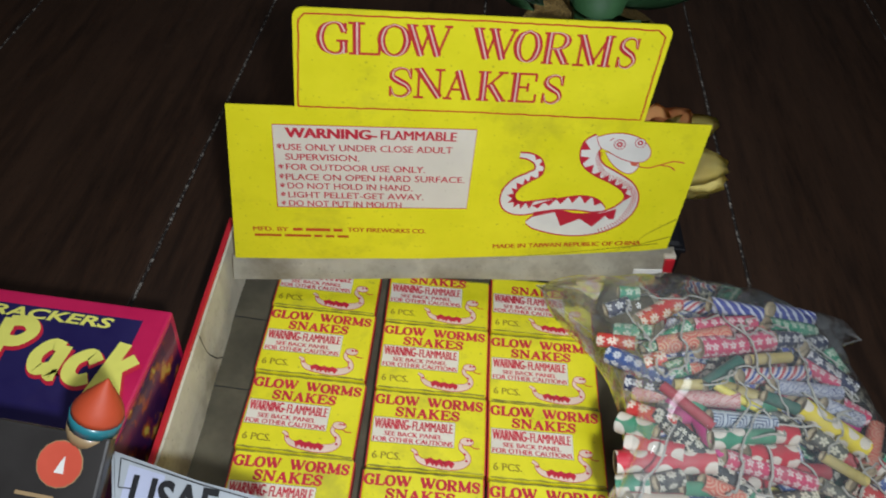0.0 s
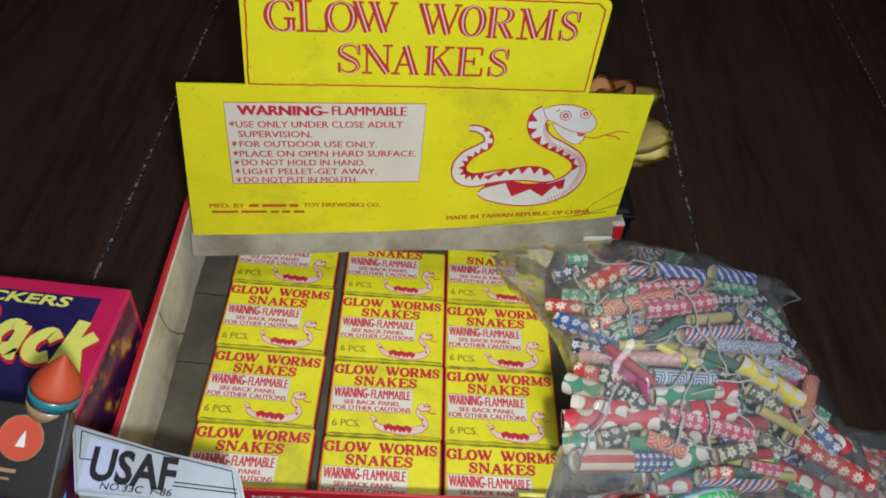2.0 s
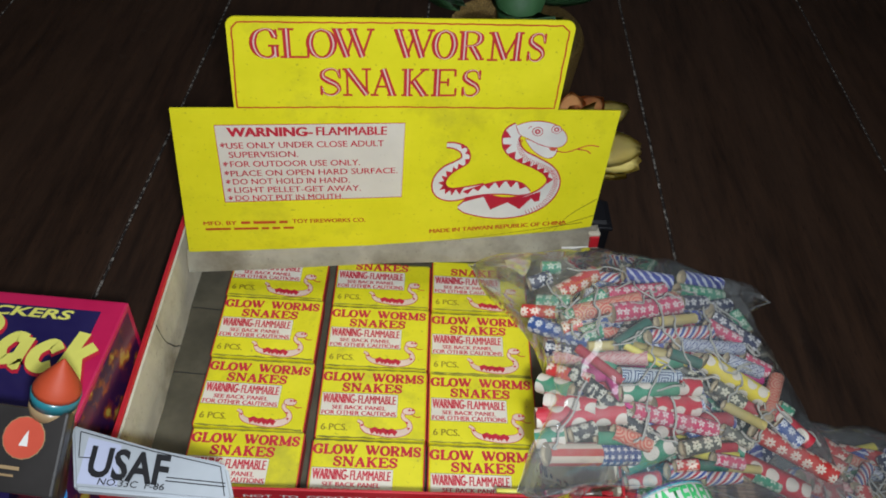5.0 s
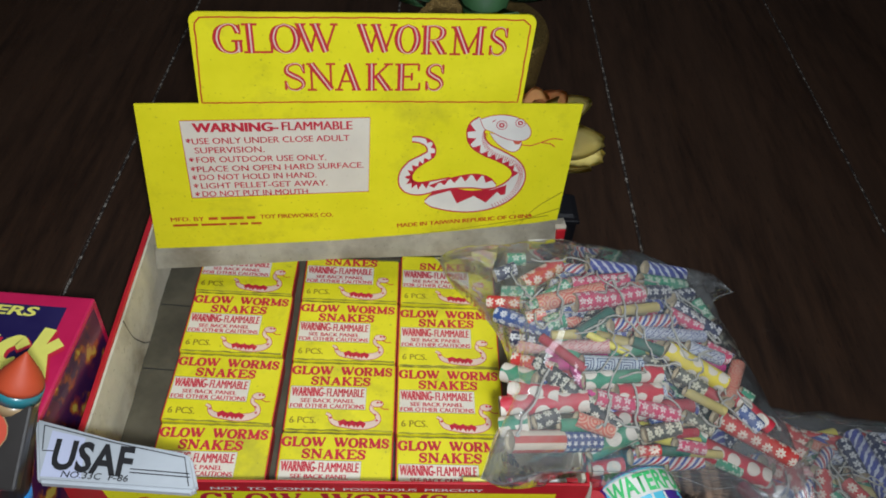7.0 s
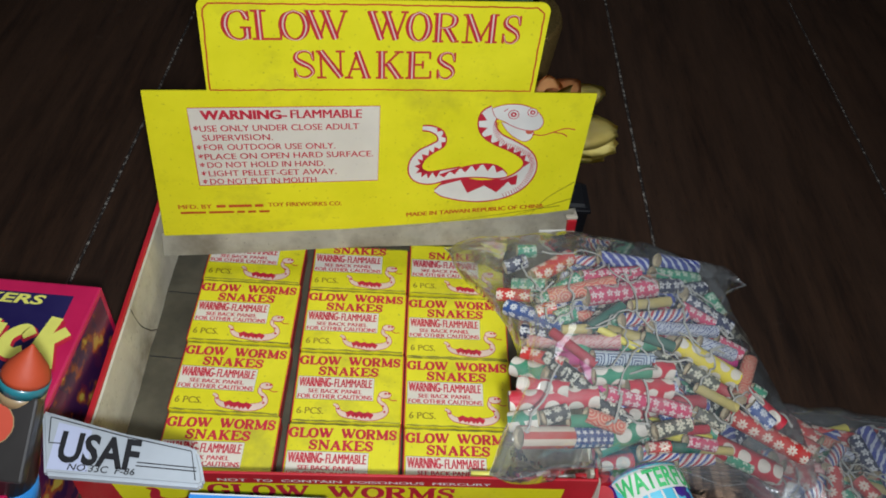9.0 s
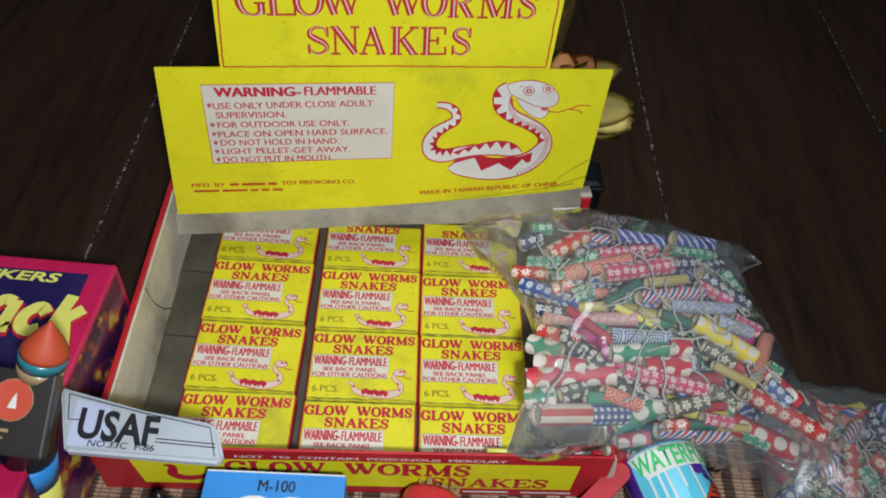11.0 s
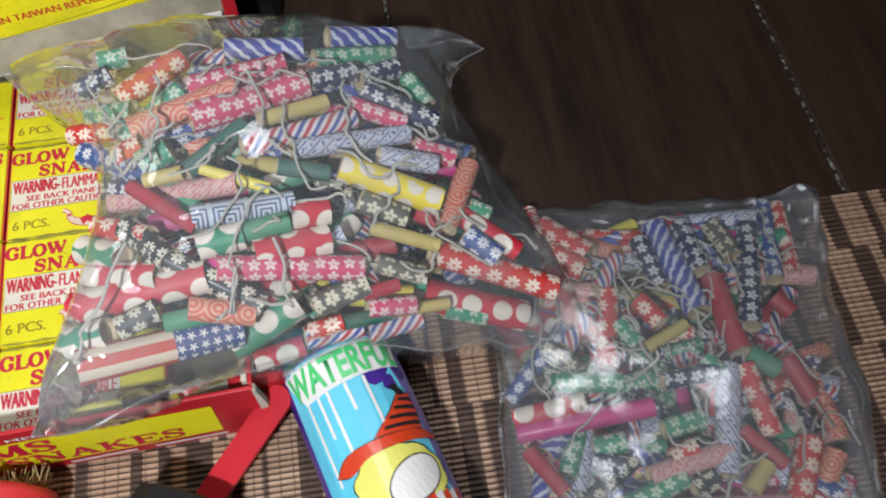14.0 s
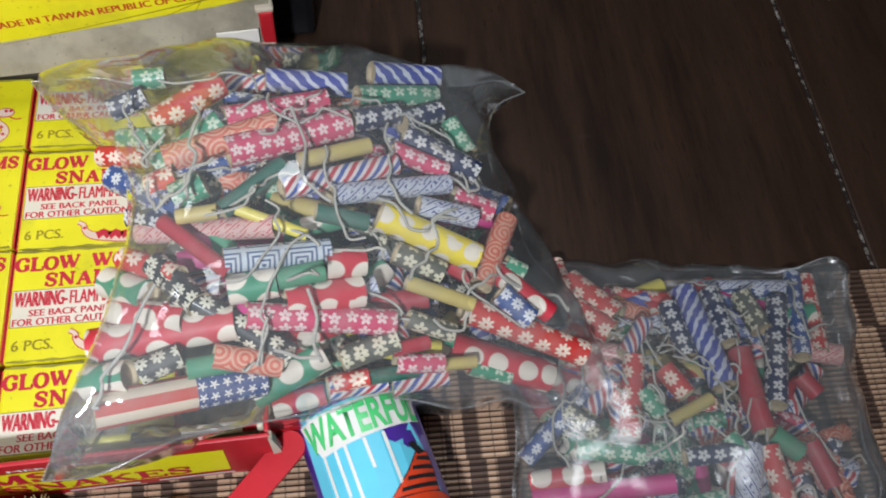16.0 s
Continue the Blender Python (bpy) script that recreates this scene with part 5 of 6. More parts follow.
outlined("hair_shape", hair, PALE_YELLOW, 0.0006, "pale yellow scalloped printed shape")
outlined("face_shape", [(0.0065 + 0.0100 * math.cos(2 * math.pi * k / 24), -0.0582 + 0.0072 * math.sin(2 * math.pi * k / 24) + 0.0022 * math.cos(2 * math.pi * k / 24)) for k in range(24)], WHITE_INK, 0.0010, "plain white printed oval")
outlined("sleeve_shape", [(-0.018, -0.0675), (0.000, -0.0700), (0.001, -0.0770), (-0.017, -0.0740)], WHITE_INK, 0.0008)
for k in range(7):
    x = 0.0005 + 0.0032 * k
    label_shape("striped_cloth", [(x, -0.0650 - 0.0002 * k), (x + 0.0032, -0.0645), (x + 0.0042, -0.0790), (x + 0.0008, -0.0785)], ORANGE_RED if k % 2 == 0 else WHITE_INK, 0.0008)

# Thin pen lying along the tray's front wall.
pen = thing("thin_stick", TRAY @ pose(0.2190, -0.0010, 0.0345), "thin black stick with yellow and white bands", "stick")
for x0, x1, material in ((-0.018, 0.000, PALE_YELLOW), (0.000, 0.017, BLACK_WRAP), (0.017, 0.038, WHITE_INK), (0.038, 0.050, RED)):
    part("stick_piece", tube((x0, 0, 0), (x1, 0, 0), 0.0021, None, 10), material, pen)


# ---- flowers and dark things behind the header card ----
def petal(length, width, curl):
    bm = bmesh.new()
    n = 6
    rows = []
    for i in range(n + 1):
        t = i / n
        w = width * math.sin(math.pi * min(0.98, 0.08 + 0.86 * t)) ** 0.8
        y, zz = length * t * math.cos(curl * t), length * math.sin(curl * t) * t
        rows.append([bm.verts.new((k * w / 2, y, zz + 0.15 * width * abs(k) ** 1.5)) for k in (-1, -0.5, 0, 0.5, 1)])
    for a_, b_ in zip(rows[:-1], rows[1:]):
        for k in range(4):
            bm.faces.new((a_[k], a_[k + 1], b_[k + 1], b_[k])).smooth = True
    bmesh.ops.solidify(bm, geom=bm.faces[:], thickness=0.0004)
    return bm


vase = thing("flower_pot", pose(0.109, 0.222, TOP_Z) @ Matrix.Diagonal((1, 1, 0.9, 1)), "gold glitter pot with artificial yellow flowers and leaves", "artificial flowers")
part("pot", turned([(Vector((0, 0, 0.0004)), 0.034), (Vector((0, 0, 0.005)), 0.036), (Vector((0, 0, 0.145)), 0.049), (Vector((0, 0, 0.150)), 0.047)], 28), GLITTER, vase, "gold glitter pot")


def drooping(hub, material, heart, tips):
    """A drooping silk flower: broad petals from the hub towards each tip, with small inner ones."""
    hub = Vector(hub)
    part("stem", cord([(0, -0.01, 0.145), (hub.x * 0.5, hub.y * 0.5, 0.5 * (0.15 + hub.z)), hub], 0.0014), LEAF, vase)
    for i, tip in enumerate(tips):
        y = (Vector(tip) - hub)
        inner = i >= len(tips) - 2
        mesh = bpy.data.meshes.new("petal")
        pb = petal(y.length, min(0.025, y.length * (0.5 if inner else 0.66)), 0.12)
        pb.to_mesh(mesh)
        pb.free()
        mesh.materials.append(heart if inner else material)
        y.normalize()
        x = y.cross(Vector((0, -0.75, 0.66))).normalized()
        m = Matrix((x, y, x.cross(y))).transposed().to_4x4()
        part("petal", mesh, None, vase, m=Matrix.Translation(hub + Vector((0, -0.0025 * i, 0.001 * i))) @ m)


drooping((0.038, -0.092, 0.119), PETAL, PETAL_WARM, ((0.060, -0.096, 0.149), (0.013, -0.094, 0.103), (0.033, -0.092, 0.083), (0.074, -0.092, 0.099), (0.080, -0.093, 0.109), (0.079, -0.090, 0.122), (0.057, -0.096, 0.127), (0.043, -0.096, 0.135)))
drooping((0.034, -0.085, 0.132), PETAL_WARM, PETAL, ((0.012, -0.087, 0.150), (0.030, -0.087, 0.163), (0.052, -0.087, 0.160), (0.010, -0.085, 0.120), (0.068, -0.087, 0.154), (0.040, -0.089, 0.144)))
drooping((-0.030, 0.060, 0.160), PETAL_WARM, PETAL, ((-0.060, 0.050, 0.170), (-0.030, 0.045, 0.190), (0.0, 0.050, 0.172), (-0.020, 0.045, 0.172), (-0.040, 0.045, 0.172)))
rnd = random.Random(11)
leaf_mesh = bpy.data.meshes.new("leaf")
pb = petal(0.070, 0.032, 0.4)
pb.to_mesh(leaf_mesh)
pb.free()
leaf_mesh.materials.append(LEAF)
for k in range(26):
    an = 360 * k / 26 + rnd.uniform(-10, 10)
    part("leaf", leaf_mesh, None, vase, m=pose(-0.03, 0.03, 0.150 + rnd.uniform(-0.01, 0.05), 0, 0, an) @ pose(0, 0.010 + rnd.uniform(0, 0.04), 0.02, rnd.uniform(-15, 30), rnd.uniform(-25, 25), 0))
part("stem", turned([(Vector((0, 0, 0.14)), 0.012), (Vector((0, 0, 0.19)), 0.020)], 12), LEAF, vase)

case = thing("black_case", pose(0.1088, 0.1301, TOP_Z, 0, 0, 2.0), "low black plastic case behind the tray", "case")
part("case_body", slab(0, 0, 0.0004, 0.080, 0.028, 0.034, 0.004), BLACK_PLASTIC, case)
part("case_rim", slab(-0.001, -0.001, 0.028, 0.081, 0.029, 0.031, 0.001), BLACK_PLASTIC, case)


# ---- clear bags of firecrackers ----
def bag_point(corners, u, v):
    a_, b_, c_, d_ = corners
    p = (a_ * (1 - u) + b_ * u) * (1 - v) + (d_ * (1 - u) + c_ * u) * v
    left, right, back, front = BOWS[round(a_.x, 3)]
    p.x += left * math.sin(math.pi * v) * (1.25 - 0.6 * v) * (1 - u) ** 1.5 - right * math.sin(math.pi * v ** 0.6) * (1.35 - 0.8 * v) * u ** 1.5
    p.y += back * math.sin(math.pi * u) * (1 - v) ** 1.5 + front * math.sin(math.pi * u) * v ** 1.5
    return p


# How far the sides of each bag bow in, and its back and front edges bow back.
BOWS = {0.083: (0.034, 0.021, 0.006, 0.013), 0.268: (0.004, 0.004, -0.004, 0.0)}


def inside(corners, p, margin):
    """Whether a place lies in the bag's plan, away from its edges."""
    rim = [bag_point(corners, *q) for q in ((0, 0), (0.5, 0), (1, 0), (1, 0.5), (1, 1), (0.5, 1), (0, 1), (0, 0.5))]
    for a_, b_ in zip(rim, rim[1:] + rim[:1]):
        e = (b_ - a_).xy.normalized()
        if e.x * (p.y - a_.y) - e.y * (p.x - a_.x) > -margin:
            return False
    return True


def swell(u, v):
    return (16 * u * (1 - u) * v * (1 - v)) ** 0.33 if 0 < u < 1 and 0 < v < 1 else 0.0


RIMS = {}


def film(corners, up, down, support, seed, nu=56, nv=48):
    """A pillow of film; support gives the height of what lies below."""
    bm = bmesh.new()
    grids = []
    off = Vector((seed * 3.1, seed * 1.7, 0))
    for side in (1, -1):
        grid = []
        for j in range(nv + 1):
            row = []
            for i in range(nu + 1):
                u, v = i / nu, j / nv
                edge = i in (0, nu) or j in (0, nv)
                if side == -1 and edge:
                    row.append(grids[0][j][i])
                    continue
                p = bag_point(corners, u, v)
                s = swell(u, v)
                wob = noise.noise(p * 38 + off) * 0.0042 + noise.noise(p * 70 + off) * 0.0006
                ruff = (1 - s) * noise.noise(Vector((u * 9, v * 9, seed))) * 0.006
                if side == 1:
                    p.z += up * s + 0.0015 * s + abs(wob) * 0.7 + ruff
                else:
                    p.z = max(p.z - down * s, support(p.x, p.y) + 0.0008)
                p.x += ruff * 0.6
                p.y += (1 - s) * noise.noise(Vector((u * 7, v * 7, seed + 5))) * 0.006
                if side == 1:
                    p.z = max(p.z, support(p.x, p.y) + 0.0016)
                row.append(bm.verts.new(p))
                if side == 1 and edge:
                    RIMS.setdefault(seed, {})[(i, j)] = p.copy()
            grid.append(row)
        grids.append(grid)
        for j in range(nv):
            for i in range(nu):
                quad = (grid[j][i], grid[j][i + 1], grid[j + 1][i + 1], grid[j + 1][i])
                f = bm.faces.new(quad if side == -1 else quad[::-1])
                f.smooth = True
    return bm


def below_first(x, y):
    u, v = x + 0.097, y + 0.0925 - 0.0437 * (x + 0.097)
    if -0.005 < u < W + 0.001 and -0.0100 < v < -0.0020:
        return BASE + 0.0500
    if W - 0.005 < u < W + 0.001 and -0.01 < v < D:
        return BASE + 0.0465
    if 0.004 < u < W - 0.005 and -0.01 < v < D:
        return 0.0305 if x < 0.131 else BASE + 0.0045
    return BASE + 0.0005


def below_second(x, y):
    return BASE + 0.0005


MESHES = {}


def cracker_meshes(kind, length, r):
    key = (kind, round(length, 3), round(r, 4))
    if key not in MESHES:
        bm = tube((0, 0, 0), (0, 0, length), r, None, 16, caps=False)
        body = bpy.data.meshes.new("firecracker")
        bm.to_mesh(body)
        bm.free()
        body.materials.append(WRAPS[kind][0])
        plugs = []
        for z0, flip in ((0.0007, 1), (length - 0.0007, -1)):
            pb = bmesh.new()
            ring0 = [pb.verts.new((r * 0.99 * math.cos(k * math.pi / 8), r * 0.99 * math.sin(k * math.pi / 8), z0 - 0.0007 * flip)) for k in range(16)]
            ring1 = [pb.verts.new((r * 0.78 * math.cos(k * math.pi / 8), r * 0.78 * math.sin(k * math.pi / 8), z0 - 0.0004 * flip)) for k in range(16)]
            ring2 = [pb.verts.new((r * 0.70 * math.cos(k * math.pi / 8), r * 0.70 * math.sin(k * math.pi / 8), z0 + 0.0008 * flip)) for k in range(16)]
            for k in range(16):
                j = (k + 1) % 16
                pb.faces.new((ring0[k], ring0[j], ring1[j], ring1[k]))
                pb.faces.new((ring1[k], ring1[j], ring2[j], ring2[k]))
            pb.faces.new(ring2)
            bmesh.ops.recalc_face_normals(pb, faces=pb.faces[:])
            pm = bpy.data.meshes.new("end_plug")
            pb.to_mesh(pm)
            pb.free()
            pm.materials.append(CLAY)
            plugs.append(pm)
        MESHES[key] = (body, plugs)
    return MESHES[key]


BAG = {"group": "", "rnd": random.Random(5), "corners": None}


def cracker(kind, p0, p1, r, fused=0.38):
    """One firecracker lying from p0 to p1, with end plugs and perhaps a loose fuse."""
    p0, p1 = Vector(p0), Vector(p1)
    rnd_ = BAG["rnd"]
    if rnd_.random() < 0.5 and kind != "flag":
        p0, p1 = p1, p0
    mid = bag_point(BAG["corners"], 0.5, 0.5)
    for _ in range(4):
        if inside(BAG["corners"], p0, 0.002) and inside(BAG["corners"], p1, 0.002):
            break
        step = ((mid - (p0 + p1) / 2) * Vector((1, 1, 0))).normalized() * 0.002
        p0, p1 = p0 + step, p1 + step
    d = p1 - p0
    if d.length < 0.008:
        middle = (p0 + p1) / 2
        d = Vector((0.020, rnd_.uniform(-0.010, 0.004), 0.0))
        p0, p1 = middle - d / 2, middle + d / 2
    d.z = max(-0.35 * d.xy.length, min(0.35 * d.xy.length, d.z))
    body, plugs = cracker_meshes(kind, d.length, r)
    ob = tagged(part("firecracker", body, None, m=Matrix.Translation(p0) @ d.to_track_quat("Z", "Y").to_matrix().to_4x4() @ Matrix.Rotation(rnd_.uniform(0, 6.28) if kind != "flag" else 2.2, 4, "Z")), WRAPS[kind][1], "firecracker", BAG["group"])
    for pm in plugs:
        part("end_plug", pm, None, ob, "tan clay plug")
    end = p1 + d.normalized() * 0.020
    if rnd_.random() < fused and r > 0.0024 and inside(BAG["corners"], end, 0.012):
        L = d.length
        x, y = rnd_.uniform(-1, 1) * 0.012, rnd_.uniform(-1, 1) * 0.012
        part("fuse", cord([(0, 0, L - 0.001), (x * 0.2, y * 0.2, L + 0.004), (x * 0.7, y * 0.6, L + 0.010), (x, y * 1.1, L + 0.013), (x * 1.3, y * 1.2, L + 0.009 + rnd_.uniform(0, 0.008))], 0.00055), FUSE, ob, "loose grey fuse cord")
    return ob


def fill(corners, up, depth, support, count, seed, single):
    """More firecrackers under the upper layer: some single ones, the deeper rest as one pile."""
    rnd_ = random.Random(seed)
    rest, used = bmesh.new(), []
    plain_kinds = ("red", "green", "dark_green", "magenta", "kraft", "yellow")
    kinds = [k for k in WRAPS if k not in ("flag", "yellow_dot", "geo")]
    kinds += [k for k in kinds if k not in plain_kinds] * 2
    BAG["corners"] = corners
    for _ in range(count):
        u, v = rnd_.uniform(0.06, 0.94), rnd_.uniform(0.06, 0.94)
        p = bag_point(corners, u, v)
        r = rnd_.uniform(0.0034, 0.0048)
        top_z = p.z + up * swell(u, v)
        zz = top_z - 0.014 - r - rnd_.uniform(0.001, depth) * swell(u, v)
        zz = max(zz, support(p.x, p.y) + r + 0.002)
        an, half = rnd_.uniform(0, math.pi), rnd_.uniform(0.012, 0.020)
        if v < 0.3:
            an = an * 0.3 - 0.45
        dx, dy = half * math.cos(an), half * math.sin(an)
        if not (inside(corners, p + Vector((dx, dy, 0)), 0.007) and inside(corners, p - Vector((dx, dy, 0)), 0.007)):
            continue
        dz = rnd_.uniform(-0.004, 0.004)
        lo = max(support(p.x - dx, p.y - dy), support(p.x + dx, p.y + dy)) + r + 0.002
        zz = max(zz, lo + abs(dz))
        length = round(2 * half, 3)
        kind, r = rnd_.choice(kinds), round(r, 4)
        if top_z - zz < 0.034 and single > 0:
            single -= 1
            cracker(kind, (p.x - dx, p.y - dy, zz - dz), (p.x + dx, p.y + dy, zz + dz), r, 0.15)
            continue
        body, plugs = cracker_meshes(kind, length, r)
        m = Matrix.Translation((p.x - dx, p.y - dy, zz - dz)) @ Vector((dx, dy, dz)).to_track_quat("Z", "Y").to_matrix().to_4x4()
        for mesh in (body, *plugs):
            n0, f0 = len(rest.verts), len(rest.faces)
            rest.from_mesh(mesh)
            rest.verts.ensure_lookup_table()
            rest.faces.ensure_lookup_table()
            bmesh.ops.transform(rest, matrix=m, verts=rest.verts[n0:])
            if mesh.materials[0] not in used:
                used.append(mesh.materials[0])
            for f in rest.faces[f0:]:
                f.material_index = used.index(mesh.materials[0])
    mesh = bpy.data.meshes.new("firecracker_pile")
    rest.to_mesh(mesh)
    rest.free()
    for material in used:
        mesh.materials.append(material)
    tagged(part("firecracker_pile", mesh, None), "firecrackers lying deeper in the clear bag", "firecrackers", kind="stuff")


def loose_fuses(name, corners, up, count, seed, group):
    """Loose ends of fuse cord just under the film."""
    rnd_ = random.Random(seed)
    for _ in range(count):
        u, v = rnd_.uniform(0.1, 0.85), rnd_.uniform(0.1, 0.85)
        pts, an = [], rnd_.uniform(0, 6.28)
        for k in range(10):
            p = bag_point(corners, u, v)
            p += Vector((rnd_.uniform(-0.0012, 0.0012), rnd_.uniform(-0.0012, 0.0012), up * swell(u, v) - 0.0015 + rnd_.uniform(-0.0016, 0.0006)))
            pts.append(p)
            an += rnd_.uniform(-0.8, 0.8)
            u = min(0.93, max(0.07, u + 0.026 * math.cos(an)))
            v = min(0.93, max(0.07, v + 0.032 * math.sin(an)))
        tagged(part(name, cord(pts, rnd_.uniform(0.00045, 0.0007), 4), FUSE), "loose length of grey waxed fuse cord", "fuse", group)


BAG1 = [Vector(c) for c in ((0.083, 0.047, 0.082), (0.281, 0.057, 0.055), (0.306, -0.080, 0.022), (0.109, -0.1070, 0.090))]
BAG2 = [Vector(c) for c in ((0.268, -0.006, 0.0175), (0.430, -0.016, 0.0150), (0.392, -0.210, 0.0150), (0.245, -0.210, 0.0160))]
for corners, up, down, support, seed, label in ((BAG1, 0.048, 0.05, below_first, 1, "bulging clear plastic bag full of colourful firecrackers"), (BAG2, 0.0275, 0.02, below_second, 2, "clear plastic bag of small firecrackers on the mat")):
    bag = part("plastic_bag", film(corners, up, down, support, seed), FILM if seed == 1 else FILM_DIMMED)
    bag.visible_shadow = False
    for name, path in (("side_seam", [(0, k / 16) for k in range(17)]), ("side_seam", [(1, k / 16) for k in range(17)]), ("open_edge", [(k / 16, 0) for k in range(17)]), ("bottom_seam", [(k / 16, 1) for k in range(17)])):
        line = []
        for u, v in path:
            i, j = round(u * 56), round(v * 48)
            line.append(RIMS[seed][(i, j)])
        part(name, cord(line, 0.00035, 3), SEAM, bag, "milky welded plastic edge")
    tagged(bag, label, "bag", "bags of firecrackers")

BAG["group"], BAG["corners"] = "firecrackers in the big bag", BAG1
cracker("yellow_dot", (0.211, -0.026, 0.096), (0.245, -0.038, 0.080), 0.0054)
cracker("yellow", (0.165, -0.029, 0.109), (0.187, -0.037, 0.104), 0.0020)
cracker("red", (0.141, -0.030, 0.105), (0.163, -0.050, 0.105), 0.0027)
cracker("pink_script", (0.123, -0.029, 0.091), (0.170, -0.037, 0.106), 0.0039)
cracker("geo", (0.161, -0.046, 0.106), (0.194, -0.041, 0.100), 0.0041)
cracker("red_dot", (0.192, -0.045, 0.098), (0.205, -0.043, 0.095), 0.0050)
cracker("green_dot", (0.162, -0.054, 0.101), (0.177, -0.052, 0.101), 0.0049)
cracker("green", (0.177, -0.051, 0.101), (0.192, -0.048, 0.100), 0.0036)
cracker("pink_flower", (0.167, -0.062, 0.099), (0.214, -0.061, 0.084), 0.0044)
cracker("red_dot", (0.179, -0.057, 0.096), (0.204, -0.052, 0.091), 0.0054)
cracker("black_flower", (0.145, -0.055, 0.103), (0.179, -0.074, 0.088), 0.0045)
cracker("black_flower", (0.135, -0.045, 0.100), (0.150, -0.061, 0.102), 0.0045)
cracker("red_dot", (0.118, -0.060, 0.092), (0.143, -0.067, 0.099), 0.0048)
cracker("red_dot", (0.113, -0.072, 0.092), (0.158, -0.068, 0.096), 0.0056)
cracker("green_dot", (0.164, -0.087, 0.074), (0.188, -0.076, 0.078), 0.0056)
cracker("green_dot", (0.113, -0.084, 0.092), (0.127, -0.084, 0.097), 0.0051)
cracker("flag", (0.118, -0.095, 0.095), (0.166, -0.083, 0.081), 0.0058)
cracker("coral_circle", (0.156, -0.075, 0.095), (0.176, -0.077, 0.085), 0.0040)
cracker("green", (0.144, -0.083, 0.093), (0.160, -0.080, 0.090), 0.0034)
cracker("black_flower", (0.130, -0.084, 0.097), (0.142, -0.079, 0.097), 0.0040)
cracker("red_dot", (0.237, -0.064, 0.071), (0.281, -0.074, 0.039), 0.0065)
cracker("red_flower", (0.246, -0.057, 0.073), (0.292, -0.071, 0.040), 0.0050)
cracker("red_dot", (0.256, -0.040, 0.076), (0.280, -0.057, 0.055), 0.0041)
cracker("blue_flower", (0.253, -0.048, 0.075), (0.264, -0.057, 0.065), 0.0046)
cracker("kraft", (0.219, -0.076, 0.065), (0.247, -0.073, 0.059), 0.0024)
cracker("kraft", (0.219, -0.049, 0.090), (0.242, -0.055, 0.078), 0.0027)
cracker("dark_green", (0.205, -0.076, 0.073), (0.222, -0.073, 0.069), 0.0027)
cracker("rwb", (0.191, -0.081, 0.067), (0.211, -0.078, 0.064), 0.0043)
cracker("rwb", (0.215, -0.078, 0.057), (0.235, -0.075, 0.057), 0.0038)
cracker("pink_flower", (0.214, -0.072, 0.074), (0.231, -0.071, 0.069), 0.0035)
cracker("grey_flower", (0.196, -0.072, 0.081), (0.215, -0.066, 0.081), 0.0043)
cracker("kraft", (0.185, -0.010, 0.107), (0.209, -0.001, 0.102), 0.0029)
cracker("rwb", (0.179, -0.021, 0.107), (0.218, -0.006, 0.097), 0.0040)
cracker("blue_script", (0.195, -0.022, 0.104), (0.237, -0.010, 0.089), 0.0037)
cracker("blue_script", (0.225, -0.021, 0.093), (0.246, -0.023, 0.083), 0.0038)
cracker("pink_flower", (0.239, -0.012, 0.088), (0.254, -0.016, 0.078), 0.0041)
cracker("pink_flower", (0.217, 0.001, 0.098), (0.237, -0.005, 0.089), 0.0036)
cracker("navy_flower", (0.222, 0.009, 0.093), (0.249, -0.002, 0.080), 0.0048)
cracker("green_flower", (0.241, 0.022, 0.083), (0.248, 0.009, 0.080), 0.0039)
cracker("navy_flower", (0.203, 0.011, 0.101), (0.220, 0.018, 0.094), 0.0043)
cracker("navy_flower", (0.222, 0.015, 0.093), (0.237, 0.024, 0.085), 0.0042)
cracker("green_flower", (0.206, 0.028, 0.095), (0.237, 0.036, 0.081), 0.0045)
cracker("blue_swirl", (0.173, 0.030, 0.101), (0.202, 0.031, 0.096), 0.0044)
cracker("blue_swirl", (0.212, 0.042, 0.089), (0.239, 0.047, 0.077), 0.0047)
cracker("pink_flower", (0.160, 0.010, 0.105), (0.195, 0.020, 0.101), 0.0042)
cracker("pink_flower", (0.161, -0.005, 0.106), (0.202, 0.010, 0.100), 0.0056)
cracker("coral_circle", (0.140, -0.005, 0.103), (0.178, 0.007, 0.105), 0.0049)
cracker("green_flower", (0.129, -0.003, 0.098), (0.151, 0.011, 0.105), 0.0046)
cracker("green_flower", (0.115, 0.012, 0.095), (0.133, 0.008, 0.101), 0.0040)
cracker("red_flower", (0.127, 0.018, 0.098), (0.150, 0.035, 0.099), 0.0049)
cracker("red_flower", (0.107, 0.008, 0.090), (0.125, 0.003, 0.097), 0.0038)
cracker("blue_flower", (0.112, -0.003, 0.090), (0.141, -0.025, 0.103), 0.0048)
cracker("navy_flower", (0.120, -0.021, 0.091), (0.137, -0.028, 0.102), 0.0044)
cracker("green_flower", (0.144, -0.021, 0.104), (0.154, -0.017, 0.106), 0.0048)
cracker("red_flower", (0.135, -0.014, 0.100), (0.145, -0.012, 0.104), 0.0045)
cracker("dark_green", (0.160, -0.029, 0.108), (0.180, -0.012, 0.108), 0.0032)
cracker("kraft", (0.146, -0.030, 0.107), (0.159, -0.029, 0.108), 0.0026)
cracker("coral_circle", (0.246, -0.047, 0.079), (0.260, -0.018, 0.075), 0.0042)
cracker("green_flower", (0.257, -0.036, 0.077), (0.264, -0.039, 0.072), 0.0031)
